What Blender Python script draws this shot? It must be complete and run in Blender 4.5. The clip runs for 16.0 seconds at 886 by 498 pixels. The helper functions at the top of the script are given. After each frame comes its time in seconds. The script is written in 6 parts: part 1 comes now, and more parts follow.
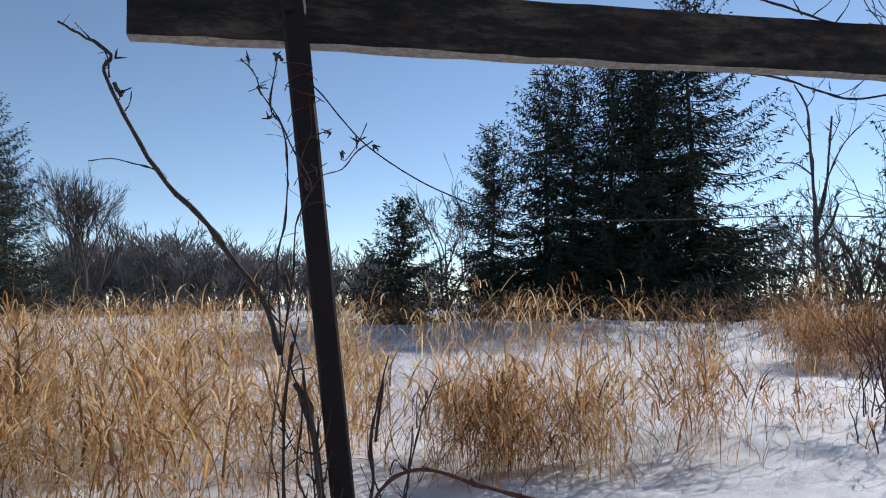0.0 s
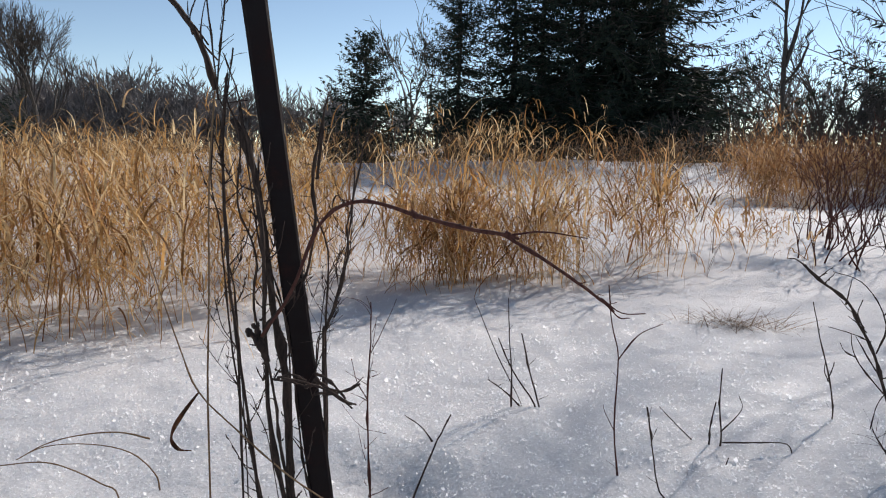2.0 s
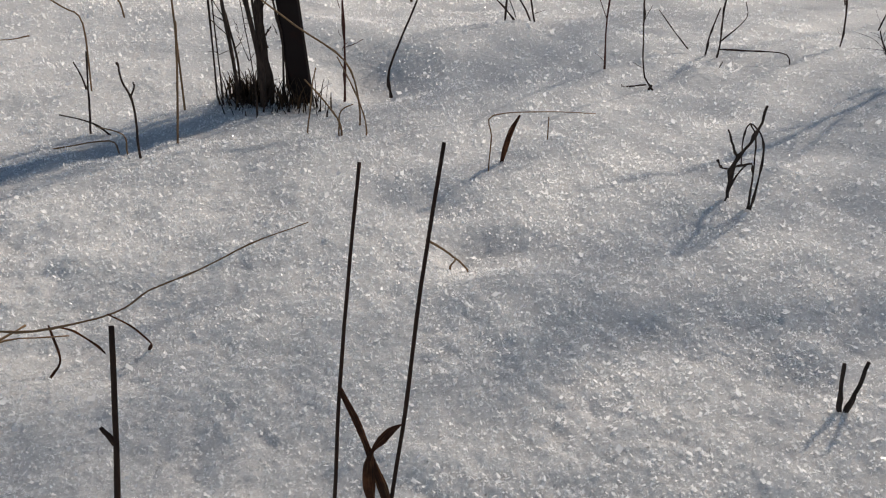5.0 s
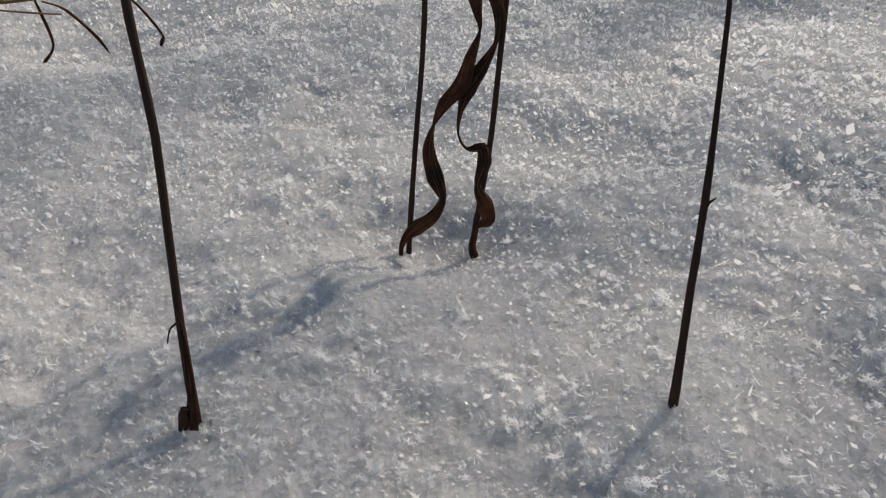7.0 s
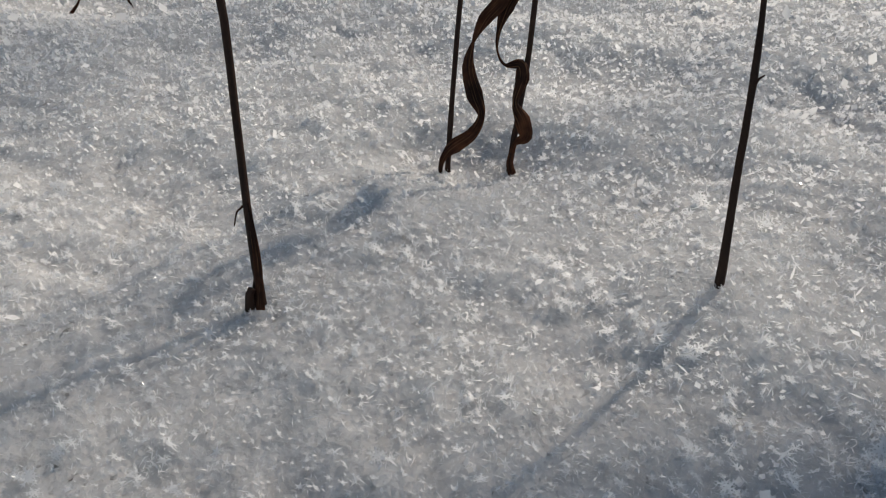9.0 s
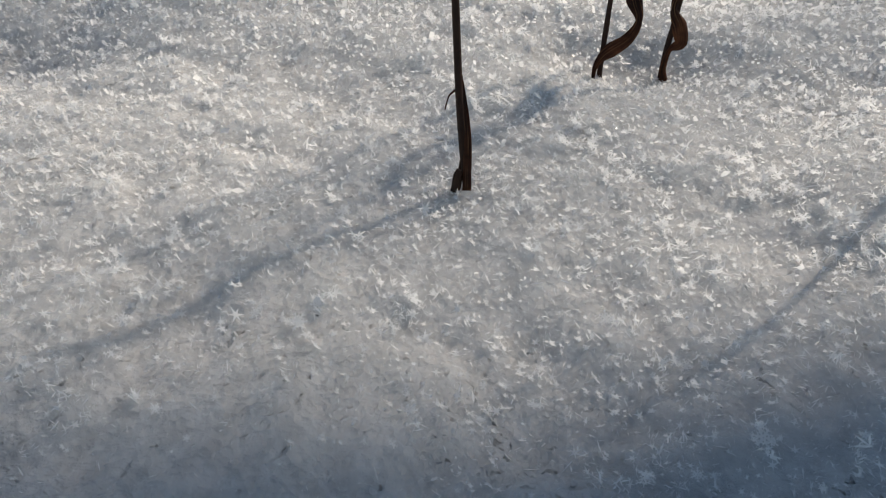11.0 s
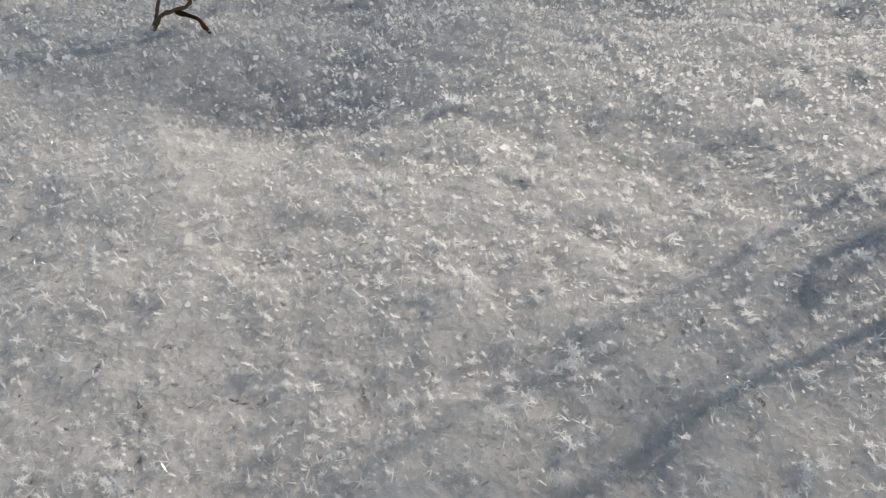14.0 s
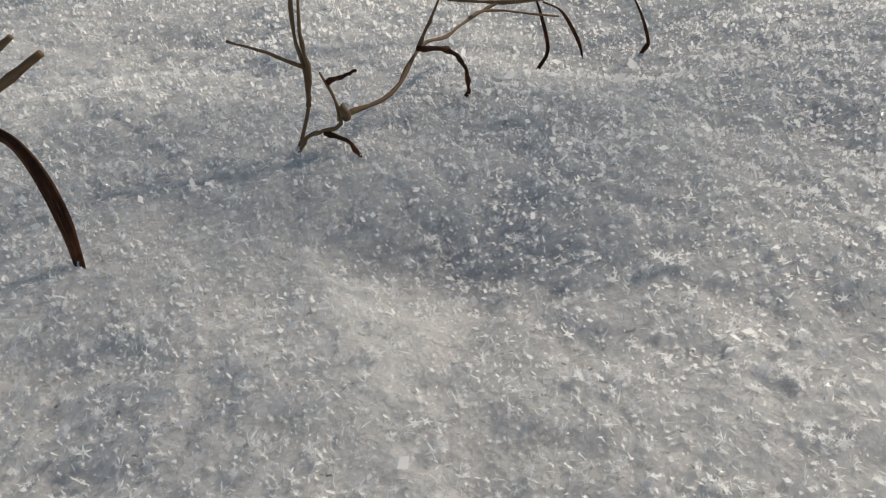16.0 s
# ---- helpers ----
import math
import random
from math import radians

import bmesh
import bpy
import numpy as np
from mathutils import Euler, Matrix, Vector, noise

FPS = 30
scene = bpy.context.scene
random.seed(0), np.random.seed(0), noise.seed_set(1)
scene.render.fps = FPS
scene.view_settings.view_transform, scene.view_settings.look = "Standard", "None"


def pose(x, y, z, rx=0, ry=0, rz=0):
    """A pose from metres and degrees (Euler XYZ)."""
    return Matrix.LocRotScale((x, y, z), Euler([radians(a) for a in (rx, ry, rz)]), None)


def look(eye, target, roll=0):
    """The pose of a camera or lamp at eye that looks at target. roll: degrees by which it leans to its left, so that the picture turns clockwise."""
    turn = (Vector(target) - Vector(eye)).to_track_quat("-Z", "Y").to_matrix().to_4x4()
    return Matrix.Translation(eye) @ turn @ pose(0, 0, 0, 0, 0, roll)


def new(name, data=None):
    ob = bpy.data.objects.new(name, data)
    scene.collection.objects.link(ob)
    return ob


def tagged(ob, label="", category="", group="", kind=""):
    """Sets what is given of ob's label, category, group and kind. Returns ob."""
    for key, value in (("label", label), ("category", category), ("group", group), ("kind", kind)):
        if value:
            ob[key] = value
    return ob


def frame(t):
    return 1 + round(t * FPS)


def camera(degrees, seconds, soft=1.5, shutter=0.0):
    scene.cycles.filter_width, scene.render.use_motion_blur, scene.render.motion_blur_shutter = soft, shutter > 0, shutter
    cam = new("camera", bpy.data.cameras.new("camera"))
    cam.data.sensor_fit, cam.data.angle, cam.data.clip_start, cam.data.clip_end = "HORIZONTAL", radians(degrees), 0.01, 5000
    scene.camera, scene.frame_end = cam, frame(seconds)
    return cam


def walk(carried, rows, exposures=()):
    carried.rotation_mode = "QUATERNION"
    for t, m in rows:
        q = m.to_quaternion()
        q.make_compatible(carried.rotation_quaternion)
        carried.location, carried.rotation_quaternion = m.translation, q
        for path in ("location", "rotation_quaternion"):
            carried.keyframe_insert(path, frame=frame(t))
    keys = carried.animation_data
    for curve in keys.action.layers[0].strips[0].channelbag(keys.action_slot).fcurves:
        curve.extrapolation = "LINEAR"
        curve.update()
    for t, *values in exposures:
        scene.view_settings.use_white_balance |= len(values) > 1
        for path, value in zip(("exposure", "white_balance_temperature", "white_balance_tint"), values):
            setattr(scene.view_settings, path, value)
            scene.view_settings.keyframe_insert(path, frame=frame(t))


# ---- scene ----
cam = camera(62.50, 16.0, 1.1)
PATH = [
    (0, (-0.0107, -0.0092, 0.8429), (-0.0448, 0.9876, 0.9151), -0.41),
    (0.5, (-0.0030, -0.0219, 0.8092), (-0.0277, 0.9773, 0.8383), -0.34),
    (1, (0.0058, -0.0026, 0.7681), (-0.0069, 0.9971, 0.7441), -0.26),
    (1.5, (0.0156, 0.0013, 0.7231), (0.0154, 0.9981, 0.6422), -0.12),
    (2, (0.0248, 0.0031, 0.6767), (0.0362, 0.9934, 0.5382), 0.07),
    (2.5, (0.0332, -0.0054, 0.6352), (0.0550, 0.9760, 0.4442), 0.63),
    (3, (0.0408, -0.0031, 0.5868), (0.0715, 0.9653, 0.3392), 1.44),
    (3.2, (0.0422, -0.0035, 0.5677), (0.0744, 0.9589, 0.2980), 1.75),
    (5.3, (0.0946, -0.0397, 0.3390), (0.0916, 0.8229, -0.1670), 2.74),
    (5.5, (0.0917, -0.0389, 0.3115), (0.0850, 0.8154, -0.2083), 2.51),
    (6, (0.0839, -0.0311, 0.2474), (0.0692, 0.8050, -0.3009), 1.53),
    (6.5, (0.0639, -0.0342, 0.1865), (0.0436, 0.7913, -0.3774), 0.30),
    (7, (0.0549, -0.0380, 0.1583), (0.0356, 0.7845, -0.4101), -0.55),
    (7.5, (0.0513, -0.0422, 0.1465), (0.0359, 0.7811, -0.4209), -0.94),
    (8, (0.0470, -0.0460, 0.1419), (0.0360, 0.7800, -0.4218), -1.00),
    (8.2, (0.0458, -0.0490, 0.1406), (0.0351, 0.7774, -0.4223), -1.02),
    (10.3, (0.0147, -0.0802, 0.1358), (-0.0270, 0.6994, -0.4891), -0.83),
    (10.5, (0.0091, -0.0819, 0.1352), (-0.0357, 0.6932, -0.4950), -0.84),
    (11, (-0.0126, -0.0844, 0.1313), (-0.0671, 0.6827, -0.5080), -1.04),
    (11.5, (-0.0324, -0.0841, 0.1244), (-0.0966, 0.6781, -0.5198), -1.21),
    (12, (-0.0453, -0.0816, 0.1216), (-0.1256, 0.6783, -0.5234), -1.64),
    (12.5, (-0.0585, -0.0764, 0.1236), (-0.1582, 0.6815, -0.5212), -2.17),
    (13, (-0.0721, -0.0677, 0.1271), (-0.1923, 0.6940, -0.5095), -2.56),
    (13.5, (-0.0888, -0.0614, 0.1269), (-0.2280, 0.7081, -0.4964), -2.71),
    (14, (-0.1058, -0.0504, 0.1301), (-0.2642, 0.7248, -0.4815), -3.10),
    (14.5, (-0.1274, -0.0388, 0.1326), (-0.3034, 0.7430, -0.4657), -3.45),
    (15, (-0.1411, -0.0292, 0.1359), (-0.3310, 0.7607, -0.4473), -3.45),
    (15.5, (-0.1560, -0.0171, 0.1436), (-0.3607, 0.7776, -0.4279), -3.66),
    (16, (-0.1705, -0.0057, 0.1447), (-0.3901, 0.7977, -0.4089), -3.67),
]
walk(cam, [(t, look(e, g, r)) for t, e, g, r in PATH],
     [(0.0, 0.04, 6350, 15), (1.5, 0.02, 6700, 15), (3.2, -0.17, 7350, 14), (5.3, -0.33, 7600, 13), (8.0, -0.51, 7560, 12),
      (10.3, -0.2, 7750, 11), (13.0, -0.44, 7600, 11), (14.5, -0.42, 7680, 11), (16.0, -0.51, 7720, 10)])

# ---- daylight: a clear winter sky, the sun ahead and to the right ----
SUN_TURN, SUN_HEIGHT = radians(38.5), radians(32.1)
world = bpy.data.worlds.new("winter_sky")
scene.world = world
world.use_nodes = True
sky = world.node_tree.nodes.new("ShaderNodeTexSky")
sky.sky_type, sky.sun_disc = "NISHITA", False
sky.sun_elevation, sky.sun_rotation = SUN_HEIGHT, SUN_TURN
sky.air_density, sky.dust_density, sky.ozone_density, sky.altitude = 0.8, 0.02, 3.0, 1600
clear = world.node_tree.nodes.new("ShaderNodeMix")
clear.data_type, clear.blend_type = "RGBA", "MULTIPLY"
clear.inputs[0].default_value, clear.inputs[7].default_value = 1.0, (1.06, 1.0, 0.86, 1)
world.node_tree.links.new(sky.outputs[0], clear.inputs[6])
world.node_tree.links.new(clear.outputs[2], world.node_tree.nodes["Background"].inputs[0])
world.node_tree.nodes["Background"].inputs[1].default_value = 0.152
sun = new("sun", bpy.data.lights.new("sun", "SUN"))
sun.data.energy, sun.data.angle, sun.data.color = 4.5, radians(1.0), (1.0, 0.972, 0.938)
sun.matrix_world = look((math.sin(SUN_TURN) * 20, math.cos(SUN_TURN) * 20, 20 * math.tan(SUN_HEIGHT)), (0, 0, 0))


# ---- materials ----
class Nodes:
    """A short way to write node materials."""

    def __init__(self, name):
        self.mat = bpy.data.materials.new(name)
        self.mat.use_nodes = True
        self.tree = self.mat.node_tree
        self.bsdf = self.tree.nodes["Principled BSDF"]
        self.out = self.tree.nodes["Material Output"]
        self.pos = self.tree.nodes.new("ShaderNodeNewGeometry")
        self.coord = self.tree.nodes.new("ShaderNodeTexCoord")

    def link(self, a, b):
        self.tree.links.new(a, b)

    def noise(self, scale, detail=4, rough=0.6, stretch=None, source=None):
        n = self.tree.nodes.new("ShaderNodeTexNoise")
        n.inputs["Scale"].default_value, n.inputs["Detail"].default_value, n.inputs["Roughness"].default_value = scale, detail, rough
        src = source or self.coord.outputs["Object"]
        if stretch:
            m = self.tree.nodes.new("ShaderNodeMapping")
            m.inputs["Scale"].default_value = stretch
            self.link(src, m.inputs[0])
            src = m.outputs[0]
        self.link(src, n.inputs["Vector"])
        return n.outputs["Fac"]

    def grains(self, scale, out="Distance"):
        n = self.tree.nodes.new("ShaderNodeTexVoronoi")
        n.inputs["Scale"].default_value = scale
        self.link(self.coord.outputs["Object"], n.inputs["Vector"])
        return n.outputs[out]

    def ramp(self, fac, *stops):
        n = self.tree.nodes.new("ShaderNodeValToRGB")
        while len(n.color_ramp.elements) < len(stops):
            n.color_ramp.elements.new(0.5)
        for e, (at, col) in zip(n.color_ramp.elements, stops):
            e.position, e.color = at, (*col, 1)
        self.link(fac, n.inputs[0])
        return n.outputs[0]

    def math(self, op, a, b=0.0):
        n = self.tree.nodes.new("ShaderNodeMath")
        n.operation = op
        for i, v in enumerate((a, b)):
            if isinstance(v, (int, float)):
                n.inputs[i].default_value = v
            else:
                self.link(v, n.inputs[i])
        return n.outputs[0]

    def mix(self, fac, a, b, kind="MIX"):
        n = self.tree.nodes.new("ShaderNodeMix")
        n.data_type, n.blend_type = "RGBA", kind
        for i, v in ((0, fac), (6, a), (7, b)):
            if isinstance(v, (int, float)):
                n.inputs[i].default_value = v
            elif isinstance(v, tuple):
                n.inputs[i].default_value = (*v, 1)
            else:
                self.link(v, n.inputs[i])
        return n.outputs[2]

    def bump(self, height, strength, distance, before=None):
        n = self.tree.nodes.new("ShaderNodeBump")
        n.inputs["Strength"].default_value, n.inputs["Distance"].default_value = strength, distance
        self.link(height, n.inputs["Height"])
        if before:
            self.link(before, n.inputs["Normal"])
        return n.outputs[0]

    def done(self, color, rough, normal=None, metal=0.0, thin=0.0, thin_color=None):
        b = self.bsdf
        for key, v in (("Base Color", color), ("Roughness", rough), ("Metallic", metal)):
            if isinstance(v, (int, float)):
                b.inputs[key].default_value = v
            elif isinstance(v, tuple):
                b.inputs[key].default_value = (*v, 1)
            else:
                self.link(v, b.inputs[key])
        b.inputs["Specular IOR Level"].default_value = 0.25
        if normal:
            self.link(normal, b.inputs["Normal"])
        if thin:
            t = self.tree.nodes.new("ShaderNodeBsdfTranslucent")
            c = thin_color or color
            if isinstance(c, tuple):
                t.inputs[0].default_value = (*c, 1)
            else:
                self.link(c, t.inputs[0])
            m = self.tree.nodes.new("ShaderNodeMixShader")
            m.inputs[0].default_value = thin
            self.link(b.outputs[0], m.inputs[1])
            self.link(t.outputs[0], m.inputs[2])
            self.link(m.outputs[0], self.out.inputs[0])
        return self.mat


def snow_material():
    n = Nodes("settled_snow")
    fine, mid, big = n.noise(900, 4, 0.65), n.noise(120, 2, 0.5), n.noise(14, 4)
    grain = n.grains(420)
    a = n.bump(n.noise(45, 3, 0.5), 0.8, 0.012, n.bump(n.noise(6, 3, 0.55), 0.6, 0.03, n.bump(n.noise(2.4, 3, 0.5, (0.6, 1.7, 1)), 0.5, 0.035)))
    b = n.bump(grain, 0.9, 0.0018, n.bump(mid, 1.0, 0.005, a))
    c = n.bump(fine, 0.9, 0.0015, b)
    tint = n.ramp(big, (0.3, (0.575, 0.58, 0.587)), (0.7, (0.64, 0.636, 0.628)))
    tint = n.mix(n.ramp(n.noise(170, 3, 0.6), (0.38, (0, 0, 0)), (0.62, (0.6, 0.6, 0.6))), tint, (0.80, 0.80, 0.80))
    m = n.done(tint, n.ramp(fine, (0.35, (0.5, 0.5, 0.5)), (0.65, (0.8, 0.8, 0.8))), c)
    n.bsdf.inputs["Specular IOR Level"].default_value = 0.15
    n.bsdf.inputs["Subsurface Weight"].default_value = 0.75
    n.bsdf.inputs["Subsurface Radius"].default_value = (0.92, 1.0, 1.05)
    n.bsdf.inputs["Subsurface Scale"].default_value = 0.04
    return m


def crystal_material():
    """Clear ice facets: some dull, some polished, so that a few of them catch the sun."""
    n = Nodes("snow_crystal")
    gloss = n.ramp(n.pos.outputs["Random Per Island"], (0.0, (0.10, 0.10, 0.10)), (1.0, (0.34, 0.34, 0.34)))
    m = n.done((0.93, 0.935, 0.94), gloss, None, 0.0, 0.66, (0.98, 0.98, 0.98))
    n.bsdf.inputs["IOR"].default_value = 1.31
    n.bsdf.inputs["Specular IOR Level"].default_value = 1.0
    return m


def plant_material(name, dark, mid, light, thin, rough=0.65, streak=(1, 1, 0.12), scale=60):
    n = Nodes(name)
    island = n.pos.outputs["Random Per Island"]
    tone = n.ramp(island, (0.0, dark), (0.5, mid), (1.0, light))
    g = n.noise(scale, 4, 0.6, streak)
    col = n.mix(n.ramp(g, (0.35, (0, 0, 0)), (0.7, (1, 1, 1))), tone, n.mix(0.55, tone, dark))
    blotch = n.noise(9, 3)
    col = n.mix(n.ramp(blotch, (0.45, (0, 0, 0)), (0.75, (0.5, 0.5, 0.5))), col, mid)
    return n.done(col, rough, n.bump(g, 0.5, 0.0006), 0.0, thin, col)


def leaf_material():
    """A withered brown leaf with fine pale veins along its length."""
    n = Nodes("curled_brown_leaf")
    tone = n.ramp(n.noise(55, 4, 0.6), (0.35, (0.04, 0.014, 0.007)), (0.54, (0.11, 0.038, 0.016)), (0.74, (0.28, 0.10, 0.04)))
    vein = n.noise(1500, 3, 0.6, (1, 0.03, 1), n.coord.outputs["UV"])
    col = n.mix(n.ramp(vein, (0.55, (0, 0, 0)), (0.68, (0.7, 0.7, 0.7))), tone, (0.33, 0.165, 0.075))
    col = n.mix(n.ramp(vein, (0.30, (0.8, 0.8, 0.8)), (0.44, (0, 0, 0))), col, (0.014, 0.006, 0.004))
    return n.done(col, 0.55, n.bump(vein, 0.8, 0.0006), 0.0, 0.45, col)


def bark_material(name, dark, light, scale=40, moss=None):
    n = Nodes(name)
    g = n.noise(scale, 6, 0.7, (1, 1, 0.25))
    col = n.ramp(g, (0.3, dark), (0.7, light))
    if moss:
        col = n.mix(n.ramp(n.noise(scale * 0.3, 3), (0.52, (0, 0, 0)), (0.7, (0.8, 0.8, 0.8))), col, moss)
    return n.done(col, 0.85, n.bump(g, 0.7, 0.2 / scale))


def rust_material():
    n = Nodes("rusty_steel")
    a, b = n.noise(22, 6, 0.7), n.noise(240, 4, 0.7)
    col = n.ramp(a, (0.25, (0.005, 0.002, 0.002)), (0.55, (0.013, 0.005, 0.0042)), (0.8, (0.04, 0.013, 0.009)))
    col = n.mix(n.ramp(b, (0.45, (0, 0, 0)), (0.75, (0.7, 0.7, 0.7))), col, (0.012, 0.006, 0.005))
    return n.done(col, n.ramp(a, (0.3, (0.55, 0.55, 0.55)), (0.8, (0.9, 0.9, 0.9))), n.bump(b, 0.6, 0.001), 0.0)


def plank_material():
    n = Nodes("weathered_board")
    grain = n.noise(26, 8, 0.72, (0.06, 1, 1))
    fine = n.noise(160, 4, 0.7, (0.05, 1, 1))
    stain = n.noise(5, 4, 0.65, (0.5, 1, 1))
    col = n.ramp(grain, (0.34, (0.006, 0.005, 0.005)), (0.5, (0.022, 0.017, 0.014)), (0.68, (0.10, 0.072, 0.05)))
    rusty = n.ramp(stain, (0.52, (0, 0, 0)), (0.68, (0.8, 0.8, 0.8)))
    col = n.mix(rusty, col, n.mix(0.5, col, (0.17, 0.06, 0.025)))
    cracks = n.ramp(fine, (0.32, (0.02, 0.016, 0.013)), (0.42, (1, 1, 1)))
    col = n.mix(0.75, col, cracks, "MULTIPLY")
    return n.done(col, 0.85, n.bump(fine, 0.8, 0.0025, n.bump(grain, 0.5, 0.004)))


SNOW, CRYSTAL, RUST, PLANK = snow_material(), crystal_material(), rust_material(), plank_material()
STRAW = plant_material("golden_dry_grass", (0.13, 0.058, 0.022), (0.64, 0.36, 0.13), (0.96, 0.78, 0.48), 0.55)
RUSSET = plant_material("russet_dry_grass", (0.10, 0.042, 0.017), (0.46, 0.22, 0.08), (0.8, 0.54, 0.27), 0.48)
WEED = plant_material("brown_weeds", (0.06, 0.032, 0.018), (0.18, 0.10, 0.05), (0.42, 0.27, 0.14), 0.3)
REED = plant_material("dark_reed_stalk", (0.020, 0.009, 0.006), (0.048, 0.021, 0.012), (0.105, 0.05, 0.028), 0.05, 0.7, (1, 1, 0.05), 420)
LEAF = leaf_material()
PALE = plant_material("bleached_grass_stem", (0.14, 0.075, 0.04), (0.25, 0.15, 0.08), (0.36, 0.24, 0.14), 0.15)
TUFT = plant_material("dark_dead_grass", (0.016, 0.010, 0.007), (0.045, 0.026, 0.015), (0.12, 0.075, 0.04), 0.2)
TWIG = bark_material("dark_vine_bark", (0.022, 0.014, 0.011), (0.085, 0.055, 0.042), 180)
TWIG_RED = bark_material("reddish_twig_bark", (0.045, 0.015, 0.012), (0.14, 0.055, 0.04), 180)
BARK = bark_material("grey_tree_bark", (0.03, 0.025, 0.021), (0.12, 0.10, 0.085), 14)
PALE_BARK = bark_material("pale_twig_bark", (0.045, 0.037, 0.032), (0.13, 0.108, 0.092), 14)
# bark of the far woods, paled so that its colour carries the haze
HAZED_BARK = bark_material("far_bark_haze_tone", (0.12, 0.108, 0.105), (0.24, 0.215, 0.205), 3)
NEEDLE = plant_material("spruce_needles", (0.012, 0.020, 0.014), (0.022, 0.034, 0.021), (0.045, 0.055, 0.032), 0.08, 0.75)
# less weathered wood of the board's underside, with snow bounce lightened into the colour
SAWN_LIT = bark_material("pale_sawn_wood_bounce_lit", (0.16, 0.13, 0.10), (0.42, 0.36, 0.29), 60)
METAL = Nodes("dull_wire").done((0.03, 0.026, 0.024), 0.8, None, 0.2)

# ---- mesh helpers ----
RNG = np.random.default_rng(7)


def mesh_of(name, verts, faces, material, smooth=False):
    me = bpy.data.meshes.new(name)
    if isinstance(faces, np.ndarray):
        v = np.asarray(verts, dtype=np.float32)
        k = faces.shape[1]
        me.vertices.add(len(v))
        me.vertices.foreach_set("co", v.ravel())
        me.loops.add(faces.size)
        me.loops.foreach_set("vertex_index", faces.astype(np.int32).ravel())
        me.polygons.add(len(faces))
        me.polygons.foreach_set("loop_start", np.arange(0, faces.size, k, dtype=np.int32))
        me.update(calc_edges=True)
        me.validate()
    else:
        me.from_pydata([tuple(map(float, q)) for q in verts], [], faces)
    if smooth:
        me.polygons.foreach_set("use_smooth", np.ones(len(me.polygons), dtype=bool))
    me.materials.append(material)
    return me


def thing(name, at, label, category, group="", kind=""):
    ob = new(name)
    ob.location = at
    ob.empty_display_size = 0.05
    return tagged(ob, label, category, group, kind)


def part(name, mesh, parent, label="", kind=""):
    ob = new(name, mesh)
    ob.parent = parent
    return tagged(ob, label, kind=kind)


def smooth_line(pts, per=4):
    """A Catmull-Rom line through the points."""
    p = np.asarray(pts, float)
    p = np.vstack([2 * p[0] - p[1], p, 2 * p[-1] - p[-2]])
    out = []
    for i in range(1, len(p) - 2):
        for s in np.linspace(0, 1, per, endpoint=False):
            a, b, c, d = p[i - 1:i + 3]
            out.append(0.5 * (2 * b + (c - a) * s + (2 * a - 5 * b + 4 * c - d) * s * s + (3 * b - a - 3 * c + d) * s ** 3))
    out.append(p[-2])
    return np.array(out)


def tube(pts, r0, r1, sides=6, knobs=0.0, rng=None, base=0):
    """Verts and faces of a tapered tube along the points."""
    p = np.asarray(pts, float)
    n = len(p)
    d = np.gradient(p, axis=0)
    d /= np.linalg.norm(d, axis=1)[:, None] + 1e-9
    ref = np.where(np.abs(d[:, 2:3]) > 0.9, np.array([[1.0, 0, 0]]), np.array([[0, 0, 1.0]]))
    u = np.cross(d, ref)
    u /= np.linalg.norm(u, axis=1)[:, None] + 1e-9
    for i in range(1, n):
        if sides > 4:
            # carry the ring along without twist
            q = u[i - 1] - (u[i - 1] @ d[i]) * d[i]
            u[i] = q / (np.linalg.norm(q) + 1e-9)
        elif u[i] @ u[i - 1] < 0:
            u[i] = -u[i]
    w = np.cross(d, u)
    r = np.linspace(r0, r1, n)
    if knobs and rng is not None:
        r = r * (0.9 + 1.5 * knobs * (rng.random(n) ** 4))
    a = np.arange(sides) * 2 * np.pi / sides
    ring = p[:, None] + r[:, None, None] * (np.cos(a)[None, :, None] * u[:, None] + np.sin(a)[None, :, None] * w[:, None])
    v = ring.reshape(-1, 3)
    f = [(base + i * sides + j, base + i * sides + (j + 1) % sides, base + (i + 1) * sides + (j + 1) % sides, base + (i + 1) * sides + j)
         for i in range(n - 1) for j in range(sides)]
    f.append(tuple(base + j for j in reversed(range(sides))))
    f.append(tuple(base + (n - 1) * sides + j for j in range(sides)))
    return v, f


def stem(owner, name, pts, r0, r1, material, knobs=0.5, root=False, label="", foot=None):
    """A twig or stalk through a few points, as a part of a plant; root: carry its lower end down into the snow."""
    p = [np.array(q, float) for q in pts]
    if root:
        if p[0][2] < p[-1][2]:
            if p[0][2] > -0.02:
                p.insert(0, np.array([*(foot or p[0][:2]), -0.03]))
        elif p[-1][2] > -0.02:
            p.append(np.array([*(foot or p[-1][:2]), -0.03]))
    span = np.linalg.norm(p[-1] - p[0])
    if knobs >= 0.5 and 0.15 < span < 2:
        p = [p[0]] + [q + RNG.normal(0, 0.0035, 3) for q in p[1:-1]] + [p[-1]]
    line = smooth_line(p, 4)
    line[1:-1] += RNG.normal(0, 0.32 * knobs, line[1:-1].shape) * max(r0, r1)
    v, f = tube(line - np.array(owner.location), r0, r1, 7, knobs, RNG)
    return part(name, mesh_of(name, v, f, material, True), owner, label)


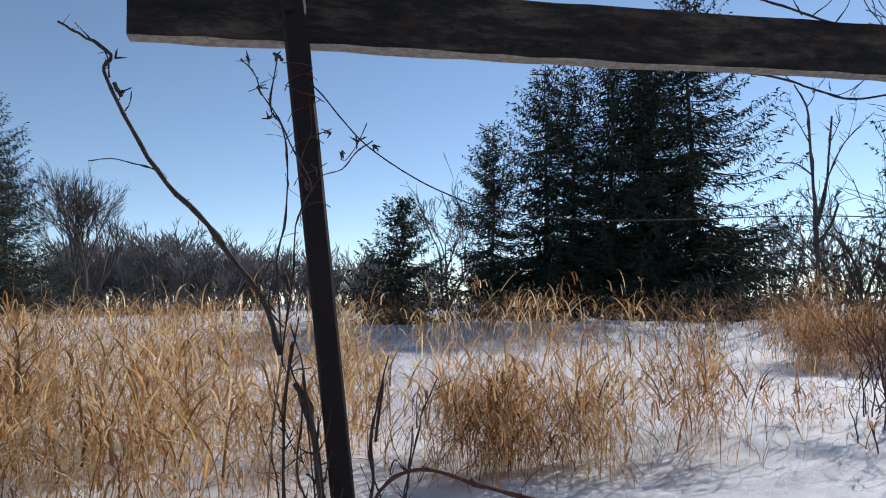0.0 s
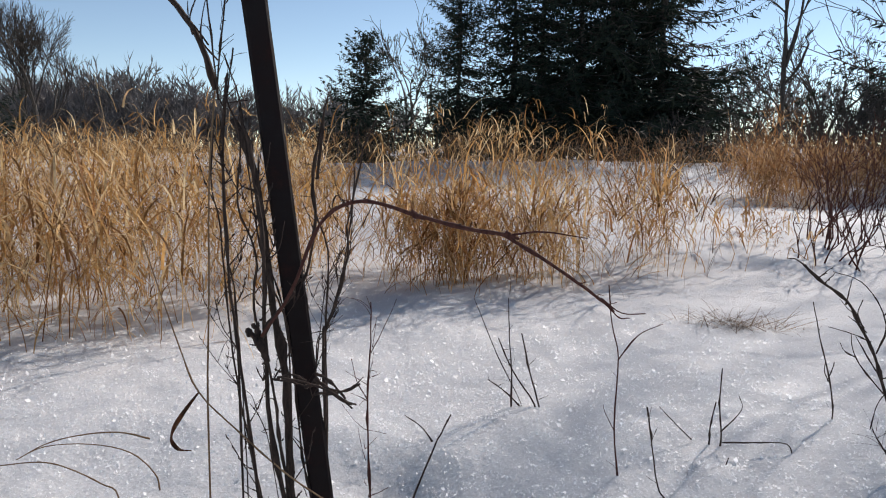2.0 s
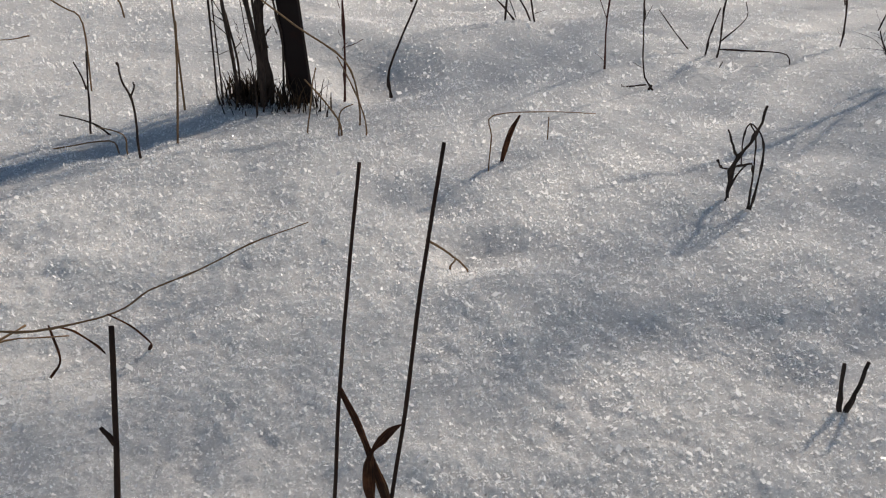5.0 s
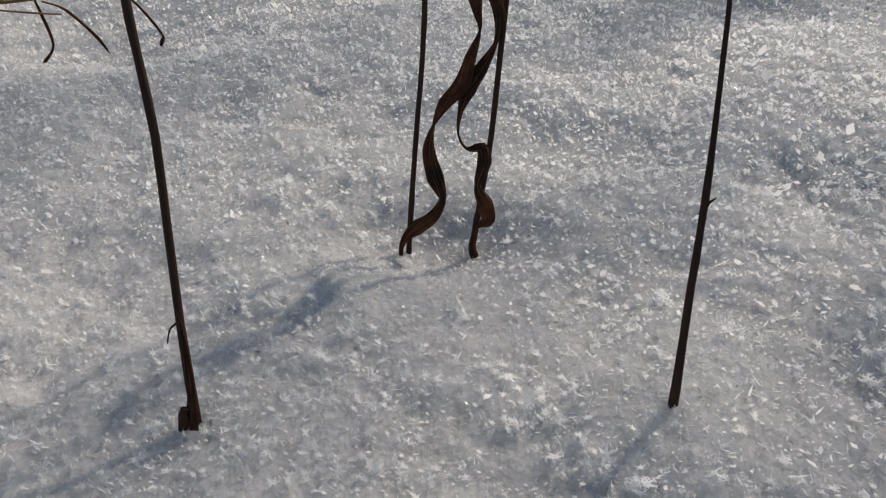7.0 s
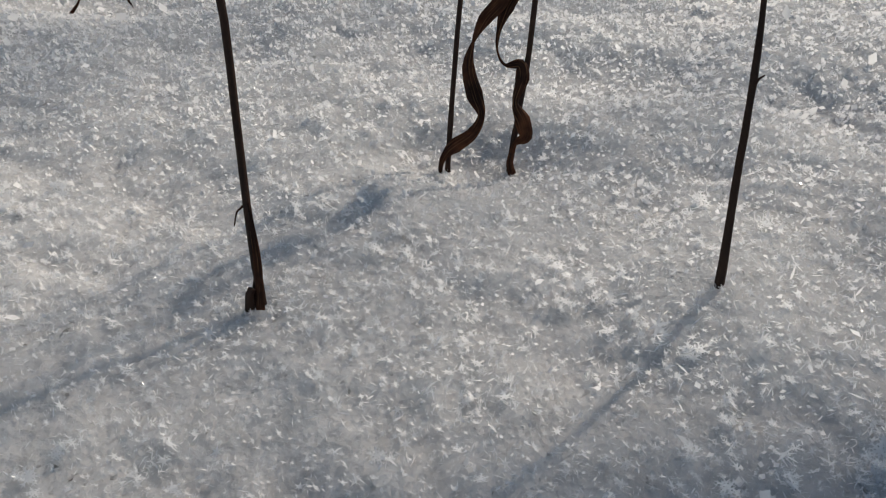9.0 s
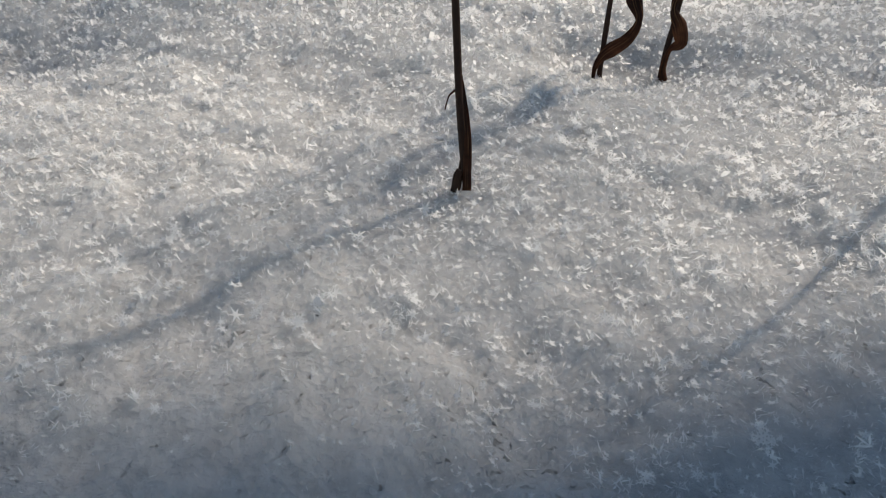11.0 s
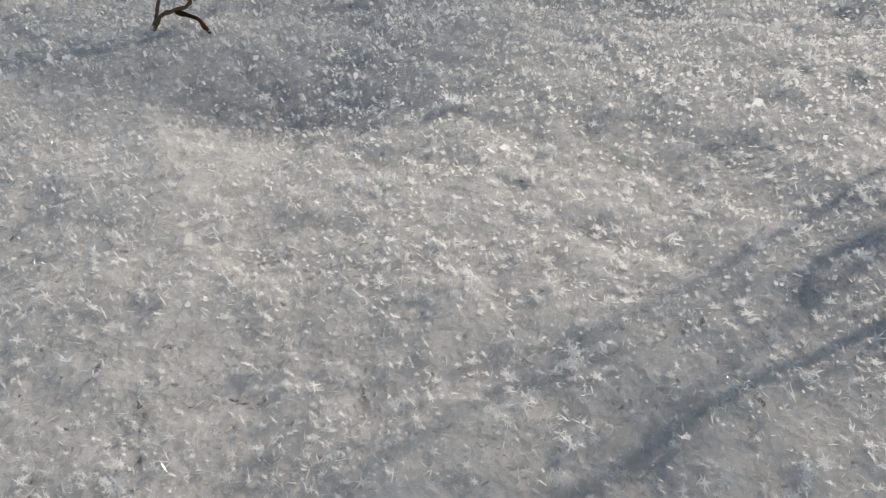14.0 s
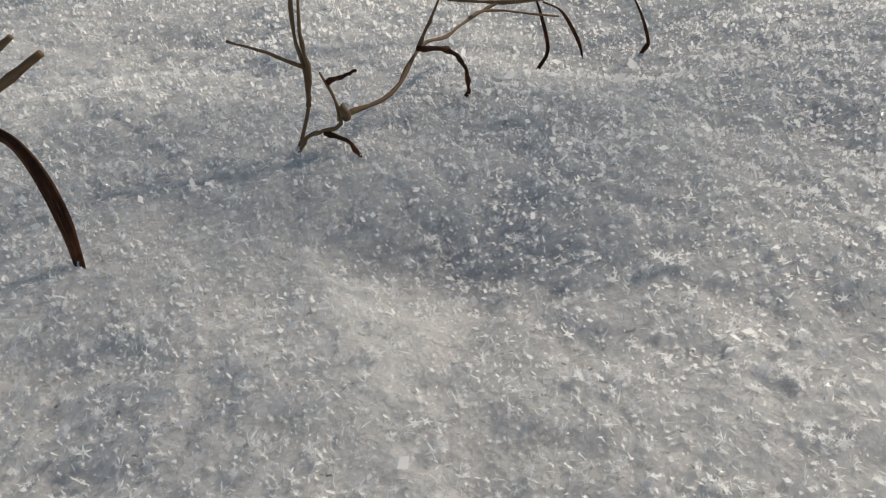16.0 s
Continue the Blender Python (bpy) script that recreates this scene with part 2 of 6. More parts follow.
def spurs(owner, pts, n, size, radius, material):
    """Short side shoots and buds along a stem."""
    line = smooth_line(pts, 6)
    for i in RNG.integers(1, len(line) - 1, int(n * 1.5)):
        p = line[i]
        d = RNG.normal(0, 1, 3) * np.array([1, 0.7, 0.6]) + np.array([0, 0, 0.9])
        d /= np.linalg.norm(d)
        l = size * RNG.uniform(0.4, 1.3)
        bend = RNG.normal(0, 0.25, 3) * l
        stem(owner, "shoot", [p, p + d * l * 0.5 + bend * 0.3, p + d * l + bend], radius, radius * 0.5, material, 0.9)


def ribbon(owner, name, pts, widths, material, facing, turn=0.6, label=""):
    """A dry leaf: a creased strip along the points, as wide as given, twisting a little on its way."""
    w = np.interp(np.linspace(0, 1, (len(pts) - 1) * 5 + 1), np.linspace(0, 1, len(pts)), widths)
    line = smooth_line(pts, 5)
    d = np.gradient(line, axis=0)
    d /= np.linalg.norm(d, axis=1)[:, None] + 1e-9
    side = np.cross(d, np.array(facing, float))
    side /= np.linalg.norm(side, axis=1)[:, None] + 1e-9
    nor = np.cross(side, d)
    a = turn * np.sin(np.linspace(0, 9, len(line)))
    s = side * np.cos(a)[:, None] + nor * np.sin(a)[:, None]
    o = np.array(owner.location)
    q = np.stack([line - s * w[:, None], line - s * w[:, None] * 0.5 + nor * w[:, None] * 0.22, line + nor * w[:, None] * 0.05,
                  line + s * w[:, None] * 0.5 + nor * w[:, None] * 0.2, line + s * w[:, None]], 1) - o
    k = q.shape[1]
    f = [(i * k + j, i * k + j + 1, (i + 1) * k + j + 1, (i + 1) * k + j) for i in range(len(line) - 1) for j in range(k - 1)]
    me = mesh_of(name, q.reshape(-1, 3), f, material, True)
    # leaf coordinates in metres: across and along
    run = np.concatenate([[0], np.cumsum(np.linalg.norm(np.diff(line, axis=0), axis=1))])
    uv = me.uv_layers.new(name="leaf")
    for loop in me.loops:
        i, j = divmod(loop.vertex_index, k)
        uv.data[loop.index].uv = ((j - 2) * w[i] * 0.5 + 0.1, run[i])
    ob = part(name, me, owner, label)
    m = ob.modifiers.new("thickness", "SOLIDIFY")
    m.thickness = 0.0002
    return ob


# ---- the snow ----
TABLE = np.random.default_rng(3).random((256, 256))


def value_noise(x, y):
    xi, yi = np.floor(x).astype(int), np.floor(y).astype(int)
    fx, fy = x - xi, y - yi
    fx, fy = fx * fx * (3 - 2 * fx), fy * fy * (3 - 2 * fy)
    g = lambda i, j: TABLE[i % 256, j % 256]
    return (g(xi, yi) * (1 - fx) + g(xi + 1, yi) * fx) * (1 - fy) + (g(xi, yi + 1) * (1 - fx) + g(xi + 1, yi + 1) * fx) * fy - 0.5


def fbm(x, y, octaves=3):
    return sum(value_noise(x * 2 ** k + 17 * k, y * 2 ** k + 31 * k) * 0.5 ** k for k in range(octaves))


def ramp01(v, a, b):
    s = np.clip((v - a) / (b - a), 0, 1)
    return s * s * (3 - 2 * s)


def snow_height(x, y):
    x, y = np.asarray(x, float), np.asarray(y, float)
    d = np.hypot(x + 0.05, y - 0.25)
    level = np.ones_like(d)
    for ax, ay in ((-0.02, 0.102), (0.05, 0.205), (0.117, 0.110), (-0.313, 0.27), (-0.356, 0.171), (0.42, 0.416), (-0.225, 0.425), (-0.17, 0.475)):
        level = level * (1 - np.exp(-((x - ax) ** 2 + (y - ay) ** 2) / 0.045 ** 2))
    h = (0.010 * fbm(x / 0.085, y / 0.085, 3) - 0.002) * (1 - ramp01(d, 2, 6)) * level + 0.0015 * (1 - level)
    # loose fluff and small pits
    fluff = fbm(x / 0.011 + 2, y / 0.011, 3)
    h = h + (0.0026 * fluff - 0.0012 * np.clip(fbm(x / 0.024 + 40, y / 0.021, 2) - 0.12, 0, 1) * 4) * (1 - ramp01(d, 0.45, 1.3)) * (0.35 + 0.65 * level)
    h = h + 0.03 * fbm(x / 0.45 + 5, y / 0.45, 3) * ramp01(d, 0.5, 1.6)
    h = h + 0.10 * fbm(x / 1.6 + 9, y / 1.1, 3) * ramp01(d, 1.8, 5)
    h = h + 0.5 * fbm(x / 14 + 3, y / 9, 2) * ramp01(d, 9, 20) * (1 - ramp01(d, 120, 200))
    h = h + 0.10 * ramp01(y, 9, 22) * ramp01(x, -6, 6)
    h = h - 0.024 * np.exp(-(((x + 0.195) / 0.09) ** 2 + ((y - 0.455) / 0.06) ** 2))
    # small wind-scooped hollows; the one at (-0.232, 0.205) is deepened to mimic a shadow
    for ax, ay, wide, deep in ((0.048, 0.206, 0.026, 0.0165), (-0.232, 0.205, 0.034, 0.019), (-0.450, 0.413, 0.050, 0.013), (0.115, 0.282, 0.030, 0.009), (0.209, 0.248, 0.035, 0.009), (0.070, 0.779, 0.050, 0.014), (0.160, 0.679, 0.050, 0.012), (0.400, 0.459, 0.030, 0.010), (-0.183, 0.533, 0.050, 0.010)):
        h = h - deep * np.exp(-(((x - ax) / (wide * 1.5)) ** 2 + ((y - ay) / wide) ** 2))
    # a scoured hollow behind the post, a little drift before it
    h = h - 0.06 * np.exp(-(((x + 0.06) / 0.10) ** 2 + ((y - 1.36) / 0.14) ** 2))
    h = h + 0.035 * np.exp(-(((x + 0.05) / 0.5) ** 2 + ((y - 1.62) / 0.16) ** 2))
    h = h - 0.012 * np.exp(-(((x + 0.30) / 0.22) ** 2 + ((y - 1.0 - 0.5 * (x + 0.2)) / 0.05) ** 2))
    h = h - 0.014 * np.exp(-(((x - 0.115) / 0.035) ** 2 + ((y - 0.66) / 0.05) ** 2))
    return h


def grid_line(a, b, step, low_growth, high_growth, reach=950.0):
    """Even steps from a to b, then ever longer ones out to the horizon on both sides."""
    def out(growth):
        p, q, steps = 0.0, step, []
        while p < reach:
            q *= growth
            p += q
            steps.append(p)
        return np.array(steps)
    return np.concatenate([a - out(low_growth)[::-1], np.arange(a, b, step), b + out(high_growth)])


def ground():
    sx = grid_line(-0.47, 0.31, 0.003, 1.055, 1.055)
    sy = grid_line(-0.03, 0.44, 0.003, 1.35, 1.045)
    gx, gy = np.meshgrid(sx, sy)
    v = np.stack([gx, gy, snow_height(gx, gy)], -1).reshape(-1, 3)
    i = np.arange(gx.size).reshape(gx.shape)
    f = np.stack([i[:-1, :-1], i[:-1, 1:], i[1:, 1:], i[1:, :-1]], -1).reshape(-1, 4)
    return tagged(new("ground", mesh_of("ground", v, f, SNOW, True)), "sunlit field of settled fluffy white snow", "ground", kind="structure")


ground()


# ---- the rusty post and the board fixed to it ----
def post():
    at = Vector((-0.149, 1.16, -0.05))
    top = Vector((-0.305, 1.158, 1.42))
    ob = thing("fence_post", at, "dark rusty square steel fence post leaning in the snow", "post")
    bm = bmesh.new()
    axis = top - at
    n, w, turn = 26, 0.0205, radians(14)
    rings = []
    rng = random.Random(4)
    for i in range(n + 1):
        c = axis * (i / n)
        ring = []
        for k in range(4):
            for e in (-1, 1):
                a = turn + k * math.pi / 2 + e * radians(38)
                r = w * 1.16 * (1 + rng.uniform(-0.02, 0.02)) * (1.06 - 0.10 * (1 - i / n))
                ring.append(bm.verts.new(c + Vector((math.cos(a) * r, math.sin(a) * r, 0))))
        rings.append(ring)
    for a, b in zip(rings, rings[1:]):
        for k in range(8):
            bm.faces.new((a[k], a[(k + 1) % 8], b[(k + 1) % 8], b[k]))
    bm.faces.new(rings[-1])
    me = bpy.data.meshes.new("tube")
    bm.to_mesh(me)
    me.materials.append(RUST)
    part("tube", me, ob)
    # the bolt that holds the board
    v, f = tube([(-0.148, -0.035, 1.37), (-0.148, -0.022, 1.37)], 0.009, 0.009, 6)
    part("bolt", mesh_of("bolt", v, f, RUST), ob, "rusty hexagonal bolt head")


def board():
    """A sawn board, end grain to the left, running off to the right behind the post."""
    a, b = Vector((-0.575, 1.157, 1.289)), Vector((2.070, 1.829, 1.322))
    ob = thing("fence_rail", a, "weathered grey-brown wooden board on the rusty post", "rail")
    along = (b - a).normalized()
    depth = Vector((-along.y, along.x, 0)).normalized()
    up = depth.cross(along) * -1
    if up.z < 0:
        up = -up
    bm = bmesh.new()
    n, rng = 46, random.Random(9)
    hh, dd = 0.112, 0.036
    prof = ((0, 0.003), (0.003, 0), (dd - 0.003, 0), (dd, 0.003), (dd, hh - 0.004), (dd - 0.004, hh), (0.004, hh), (0, hh - 0.004))
    rings = []
    for i in range(n + 1):
        c = along * ((b - a).length * i / n) + up * (0.0015 * math.sin(i * 0.35))
        rings.append([bm.verts.new(c + depth * (p + rng.uniform(-0.0012, 0.0012)) + up * (q + rng.uniform(-0.0018, 0.0018))) for p, q in prof])
    for r, s in zip(rings, rings[1:]):
        for k in range(8):
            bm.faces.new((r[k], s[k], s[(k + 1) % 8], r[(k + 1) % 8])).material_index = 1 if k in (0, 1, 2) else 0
    bm.faces.new(rings[0])
    bm.faces.new(list(reversed(rings[-1])))
    bmesh.ops.recalc_face_normals(bm, faces=bm.faces)
    me = bpy.data.meshes.new("board")
    bm.to_mesh(me)
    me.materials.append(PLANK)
    me.materials.append(SAWN_LIT)
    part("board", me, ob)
    # snow caught on its top edge
    pts = [along * s + up * (hh - 0.002) + depth * 0.018 for s in np.linspace(0.55, 2.1, 40)]
    v, f = tube(pts, 0.004, 0.006, 7, 0.8, np.random.default_rng(2))
    v[:, 2] = np.maximum(v[:, 2], v[:, 2].min() + 0.001)
    part("snow_rim", mesh_of("snow_rim", v, f, SNOW, True), ob, "thin white rim of snow on the board's top")


post()
board()

# ---- fence wire ----
wire = thing("fence_wire", (-0.26, 1.13, 1.19), "slack dark wire hanging from the rusty post", "wire")
stem(wire, "strand", [(-0.262, 1.125, 1.195), (-0.246, 1.165, 1.182), (-0.220, 1.19, 1.150), (-0.180, 1.21, 1.108), (-0.110, 1.24, 1.062),
                      (-0.040, 1.27, 1.030), (0.040, 1.31, 1.008), (0.22, 1.40, 0.998), (0.45, 1.50, 1.008), (0.70, 1.58, 1.022), (1.0, 1.66, 1.020),
                      (1.6, 1.85, 0.99)], 0.0013, 0.0013, METAL, 0.0)

# ---- vines, twigs and stalks, one plant at a time ----
reedL = thing("reed_stalk", (-0.018, 0.102, 0.0), "broken-off brown reed stalk in snow with papery sheath", "reed")
stem(reedL, "stem", [(-0.018, 0.102, -0.001), (-0.021, 0.114, 0.028), (-0.024, 0.134, 0.075), (-0.029, 0.149, 0.112), (-0.031, 0.173, 0.169), (-0.033, 0.191, 0.212)], 0.0014, 0.0012, REED, 0.12, root=True)
stem(reedL, "stub", [(-0.031, 0.173, 0.169), (-0.034, 0.174, 0.172), (-0.037, 0.175, 0.175)], 0.0016, 0.0008, REED, 0.12)
stem(reedL, "stub", [(-0.021, 0.101, -0.001), (-0.0195, 0.107, 0.012), (-0.0195, 0.112, 0.023)], 0.0010, 0.0002, REED, 0.12)
reedM = thing("reed_stalk", (0.036, 0.203, 0.0), "thin brown reed stalk with a long curled leaf", "reed")
stem(reedM, "stem", [(0.0350, 0.2063, -0.0166), (0.0359, 0.2113, -0.0012), (0.0386, 0.2218, 0.0311), (0.0424, 0.2357, 0.0741), (0.0433, 0.2530, 0.1274), (0.0470, 0.2790, 0.1990), (0.0500, 0.2950, 0.2420)], 0.0013, 0.001, REED, 0.12, root=True)
reedR = thing("reed_stalk", (0.061, 0.204, 0.0), "thin brown reed stalk wrapped by a spiral leaf", "reed")
stem(reedR, "stem", [(0.0606, 0.2064, -0.0163), (0.0627, 0.2116, -0.0001), (0.0680, 0.2222, 0.0323), (0.0730, 0.2384, 0.0824), (0.0778, 0.2519, 0.1240), (0.0830, 0.2670, 0.1890), (0.0910, 0.2880, 0.2570)], 0.0014, 0.0011, REED, 0.12, root=True)
reedS = thing("reed_stalk", (0.117, 0.11, 0.0), "short dark reed stalk with a pointed tip", "reed")
stem(reedS, "stem", [(0.117, 0.110, 0.0), (0.118, 0.118, 0.030), (0.1195, 0.127, 0.060), (0.1232, 0.144, 0.085), (0.1265, 0.161, 0.110)], 0.0017, 0.0006, REED, 0.12, root=True)
stem(reedS, "nub", [(0.1195, 0.126, 0.058), (0.1205, 0.126, 0.060), (0.1222, 0.127, 0.0607)], 0.0006, 0.0002, REED, 0.12)
archvine = thing("arching_vine", (-0.238, 1.085, 0.0), "dark woody vine arching over the snow", "vine")
stem(archvine, "stem", [(-0.238, 1.085, 0.392), (-0.193, 1.085, 0.458), (-0.157, 1.085, 0.542), (-0.131, 1.085, 0.579), (-0.093, 1.085, 0.596), (-0.056, 1.085, 0.593), (0.002, 1.085, 0.575), (0.069, 1.085, 0.557), (0.137, 1.085, 0.545)], 0.00272, 0.0034, TWIG_RED, 0.3)
spurs(archvine, [(-0.238, 1.085, 0.392), (-0.193, 1.085, 0.458), (-0.157, 1.085, 0.542), (-0.131, 1.085, 0.579), (-0.093, 1.085, 0.596), (-0.056, 1.085, 0.593), (0.002, 1.085, 0.575), (0.069, 1.085, 0.557), (0.137, 1.085, 0.545)], 5, 0.012, 0.0012, TWIG_RED)
stem(archvine, "stem", [(0.130, 1.085, 0.546), (0.198, 1.085, 0.503), (0.251, 1.085, 0.467), (0.282, 1.085, 0.443), (0.297, 1.085, 0.429)], 0.00306, 0.00204, TWIG_RED, 0.3)
spurs(archvine, [(0.130, 1.085, 0.546), (0.198, 1.085, 0.503), (0.251, 1.085, 0.467), (0.282, 1.085, 0.443), (0.297, 1.085, 0.429)], 5, 0.012, 0.00092, TWIG_RED)
stem(archvine, "twig", [(0.137, 1.085, 0.546), (0.188, 1.085, 0.551), (0.254, 1.085, 0.541)], 0.00204, 0.000816, TWIG_RED, 0.3)
stem(archvine, "twig", [(0.277, 1.085, 0.450), (0.309, 1.085, 0.427), (0.345, 1.085, 0.426)], 0.001496, 0.00068, TWIG_RED, 0.3)
stem(archvine, "twig", [(0.286, 1.085, 0.439), (0.305, 1.085, 0.420), (0.322, 1.085, 0.419)], 0.001496, 0.00068, TWIG_RED, 0.3)
stem(archvine, "bud", [(-0.010, 1.085, 0.580), (0.001, 1.085, 0.574), (0.011, 1.085, 0.572)], 0.00476, 0.0034, TWIG_RED, 0.3)
stem(archvine, "bud", [(0.130, 1.085, 0.551), (0.140, 1.085, 0.545), (0.151, 1.085, 0.541)], 0.00408, 0.00272, TWIG_RED, 0.3)
leftvine = thing("vine", (-0.305, 1.13, 0.0), "long dark bare vine climbing beside the rusty post", "vine")
stem(leftvine, "stem", [(-0.676, 1.130, 1.304), (-0.631, 1.130, 1.277), (-0.595, 1.130, 1.245), (-0.588, 1.130, 1.211), (-0.559, 1.130, 1.148), (-0.502, 1.130, 1.056), (-0.437, 1.130, 0.982), (-0.378, 1.130, 0.910), (-0.336, 1.130, 0.842), (-0.305, 1.130, 0.762)], 0.00211, 0.00513, TWIG, 0.6)
spurs(leftvine, [(-0.676, 1.130, 1.304), (-0.631, 1.130, 1.277), (-0.595, 1.130, 1.245), (-0.588, 1.130, 1.211), (-0.559, 1.130, 1.148), (-0.502, 1.130, 1.056), (-0.437, 1.130, 0.982), (-0.378, 1.130, 0.910), (-0.336, 1.130, 0.842), (-0.305, 1.130, 0.762)], 8, 0.022, 0.00061, TWIG)
stem(leftvine, "stem", [(-0.282, 1.130, 0.718), (-0.259, 1.130, 0.665), (-0.245, 1.130, 0.546), (-0.228, 1.130, 0.422), (-0.218, 1.130, 0.302), (-0.209, 1.130, 0.187), (-0.198, 1.130, 0.068)], 0.00548, 0.00690, TWIG, 0.6, root=True)
spurs(leftvine, [(-0.282, 1.130, 0.718), (-0.259, 1.130, 0.665), (-0.245, 1.130, 0.546), (-0.228, 1.130, 0.422), (-0.218, 1.130, 0.302), (-0.209, 1.130, 0.187), (-0.198, 1.130, 0.068)], 8, 0.022, 0.0016, TWIG)
stem(leftvine, "twig", [(-0.500, 1.130, 1.054), (-0.535, 1.130, 1.065), (-0.581, 1.130, 1.076), (-0.619, 1.130, 1.073)], 0.001496, 0.00068, TWIG, 0.6)
stem(leftvine, "twig", [(-0.588, 1.130, 1.209), (-0.593, 1.130, 1.246), (-0.622, 1.130, 1.275), (-0.648, 1.130, 1.302)], 0.001496, 0.00068, TWIG, 0.6)
stem(leftvine, "twig", [(-0.561, 1.130, 1.153), (-0.553, 1.130, 1.167), (-0.551, 1.130, 1.186)], 0.001224, 0.000544, TWIG, 0.6)
stem(leftvine, "twig", [(-0.313, 1.130, 0.827), (-0.329, 1.130, 0.850), (-0.341, 1.130, 0.866), (-0.341, 1.130, 0.891)], 0.001496, 0.00068, TWIG, 0.6)
stem(leftvine, "twig", [(-0.300, 1.130, 0.805), (-0.321, 1.130, 0.831), (-0.323, 1.130, 0.857), (-0.313, 1.130, 0.899)], 0.001496, 0.00068, TWIG, 0.6)
stem(leftvine, "twig", [(-0.336, 1.130, 0.842), (-0.339, 1.130, 0.869), (-0.323, 1.130, 0.905), (-0.318, 1.130, 0.909)], 0.001496, 0.00068, TWIG, 0.6)
stem(leftvine, "bud", [(-0.580, 1.130, 1.200), (-0.574, 1.130, 1.188), (-0.568, 1.130, 1.178)], 0.00408, 0.00272, TWIG, 0.3)
stemA = thing("shrub_stem", (-0.247, 1.11, 0.0), "bare dark shrub stem beside the rusty post", "stem")
stem(stemA, "stem", [(-0.281, 1.110, 0.784), (-0.294, 1.110, 0.672), (-0.290, 1.110, 0.504), (-0.280, 1.110, 0.345), (-0.260, 1.110, 0.176), (-0.247, 1.110, 0.038)], 0.00204, 0.00306, TWIG, 0.6, root=True)
spurs(stemA, [(-0.281, 1.110, 0.784), (-0.294, 1.110, 0.672), (-0.290, 1.110, 0.504), (-0.280, 1.110, 0.345), (-0.260, 1.110, 0.176), (-0.247, 1.110, 0.038)], 10, 0.03, 0.00092, TWIG)
stem(stemA, "twig", [(-0.294, 1.110, 0.664), (-0.305, 1.110, 0.696), (-0.312, 1.110, 0.736)], 0.001224, 0.000544, TWIG, 0.6)
stem(stemA, "twig", [(-0.290, 1.110, 0.496), (-0.264, 1.110, 0.530), (-0.254, 1.110, 0.573)], 0.001224, 0.000544, TWIG, 0.6)
stemB = thing("shrub_stem", (-0.206, 1.1, 0.0), "thick dark shrub stem with a snapped stub", "stem")
stem(stemB, "stem", [(-0.262, 1.100, 0.736), (-0.249, 1.100, 0.623), (-0.231, 1.100, 0.506), (-0.243, 1.100, 0.392), (-0.234, 1.100, 0.237), (-0.206, 1.100, 0.083)], 0.00238, 0.00476, TWIG, 0.6, root=True)
spurs(stemB, [(-0.262, 1.100, 0.736), (-0.249, 1.100, 0.623), (-0.231, 1.100, 0.506), (-0.243, 1.100, 0.392), (-0.234, 1.100, 0.237), (-0.206, 1.100, 0.083)], 9, 0.03, 0.0011, TWIG)
stem(stemB, "stub", [(-0.233, 1.100, 0.347), (-0.245, 1.100, 0.388), (-0.254, 1.100, 0.408)], 0.00476, 0.0034, TWIG, 0.6)
stem(stemB, "twig", [(-0.231, 1.100, 0.506), (-0.211, 1.100, 0.523), (-0.201, 1.100, 0.566)], 0.00136, 0.000544, TWIG, 0.6)
stemC = thing("grass_stalk", (-0.319, 1.06, 0.0), "tall straight dry grass stalk by the post", "grass")
stem(stemC, "stem", [(-0.286, 1.060, 0.755), (-0.300, 1.060, 0.623), (-0.307, 1.060, 0.460), (-0.316, 1.060, 0.287), (-0.319, 1.060, 0.037)], 0.0013, 0.0018, PALE, 0.2, root=True)
stemD = thing("shrub_stem", (-0.157, 1.14, 0.0), "slender forked dark twig behind the post", "stem")
stem(stemD, "stem", [(-0.144, 1.140, 0.716), (-0.153, 1.140, 0.671), (-0.157, 1.140, 0.627), (-0.145, 1.140, 0.716)], 0.001088, 0.002312, TWIG, 0.6)
spurs(stemD, [(-0.144, 1.140, 0.716), (-0.153, 1.140, 0.671), (-0.157, 1.140, 0.627), (-0.145, 1.140, 0.716)], 12, 0.03, 0.00049, TWIG)
stem(stemD, "stem", [(-0.136, 1.140, 0.760), (-0.153, 1.140, 0.671), (-0.159, 1.140, 0.627), (-0.163, 1.140, 0.564), (-0.178, 1.140, 0.475), (-0.192, 1.140, 0.421)], 0.00136, 0.00272, TWIG, 0.6, root=True, foot=(-0.185, 1.215))
spurs(stemD, [(-0.136, 1.140, 0.760), (-0.153, 1.140, 0.671), (-0.159, 1.140, 0.627), (-0.163, 1.140, 0.564), (-0.178, 1.140, 0.475), (-0.192, 1.140, 0.421)], 12, 0.03, 0.00061, TWIG)
stemE = thing("shrub_stem", (-0.154, 1.12, 0.0), "branching dark twig with buds beside the post", "stem")
stem(stemE, "stem", [(-0.060, 1.120, 0.725), (-0.082, 1.120, 0.673), (-0.091, 1.120, 0.651), (-0.107, 1.120, 0.559), (-0.108, 1.120, 0.515), (-0.123, 1.120, 0.462), (-0.145, 1.120, 0.401), (-0.154, 1.120, 0.365)], 0.000816, 0.002448, TWIG, 0.8, root=True, foot=(-0.165, 1.215))
spurs(stemE, [(-0.060, 1.120, 0.725), (-0.082, 1.120, 0.673), (-0.091, 1.120, 0.651), (-0.107, 1.120, 0.559), (-0.108, 1.120, 0.515), (-0.123, 1.120, 0.462), (-0.145, 1.120, 0.401), (-0.154, 1.120, 0.365)], 16, 0.04, 0.00037, TWIG)
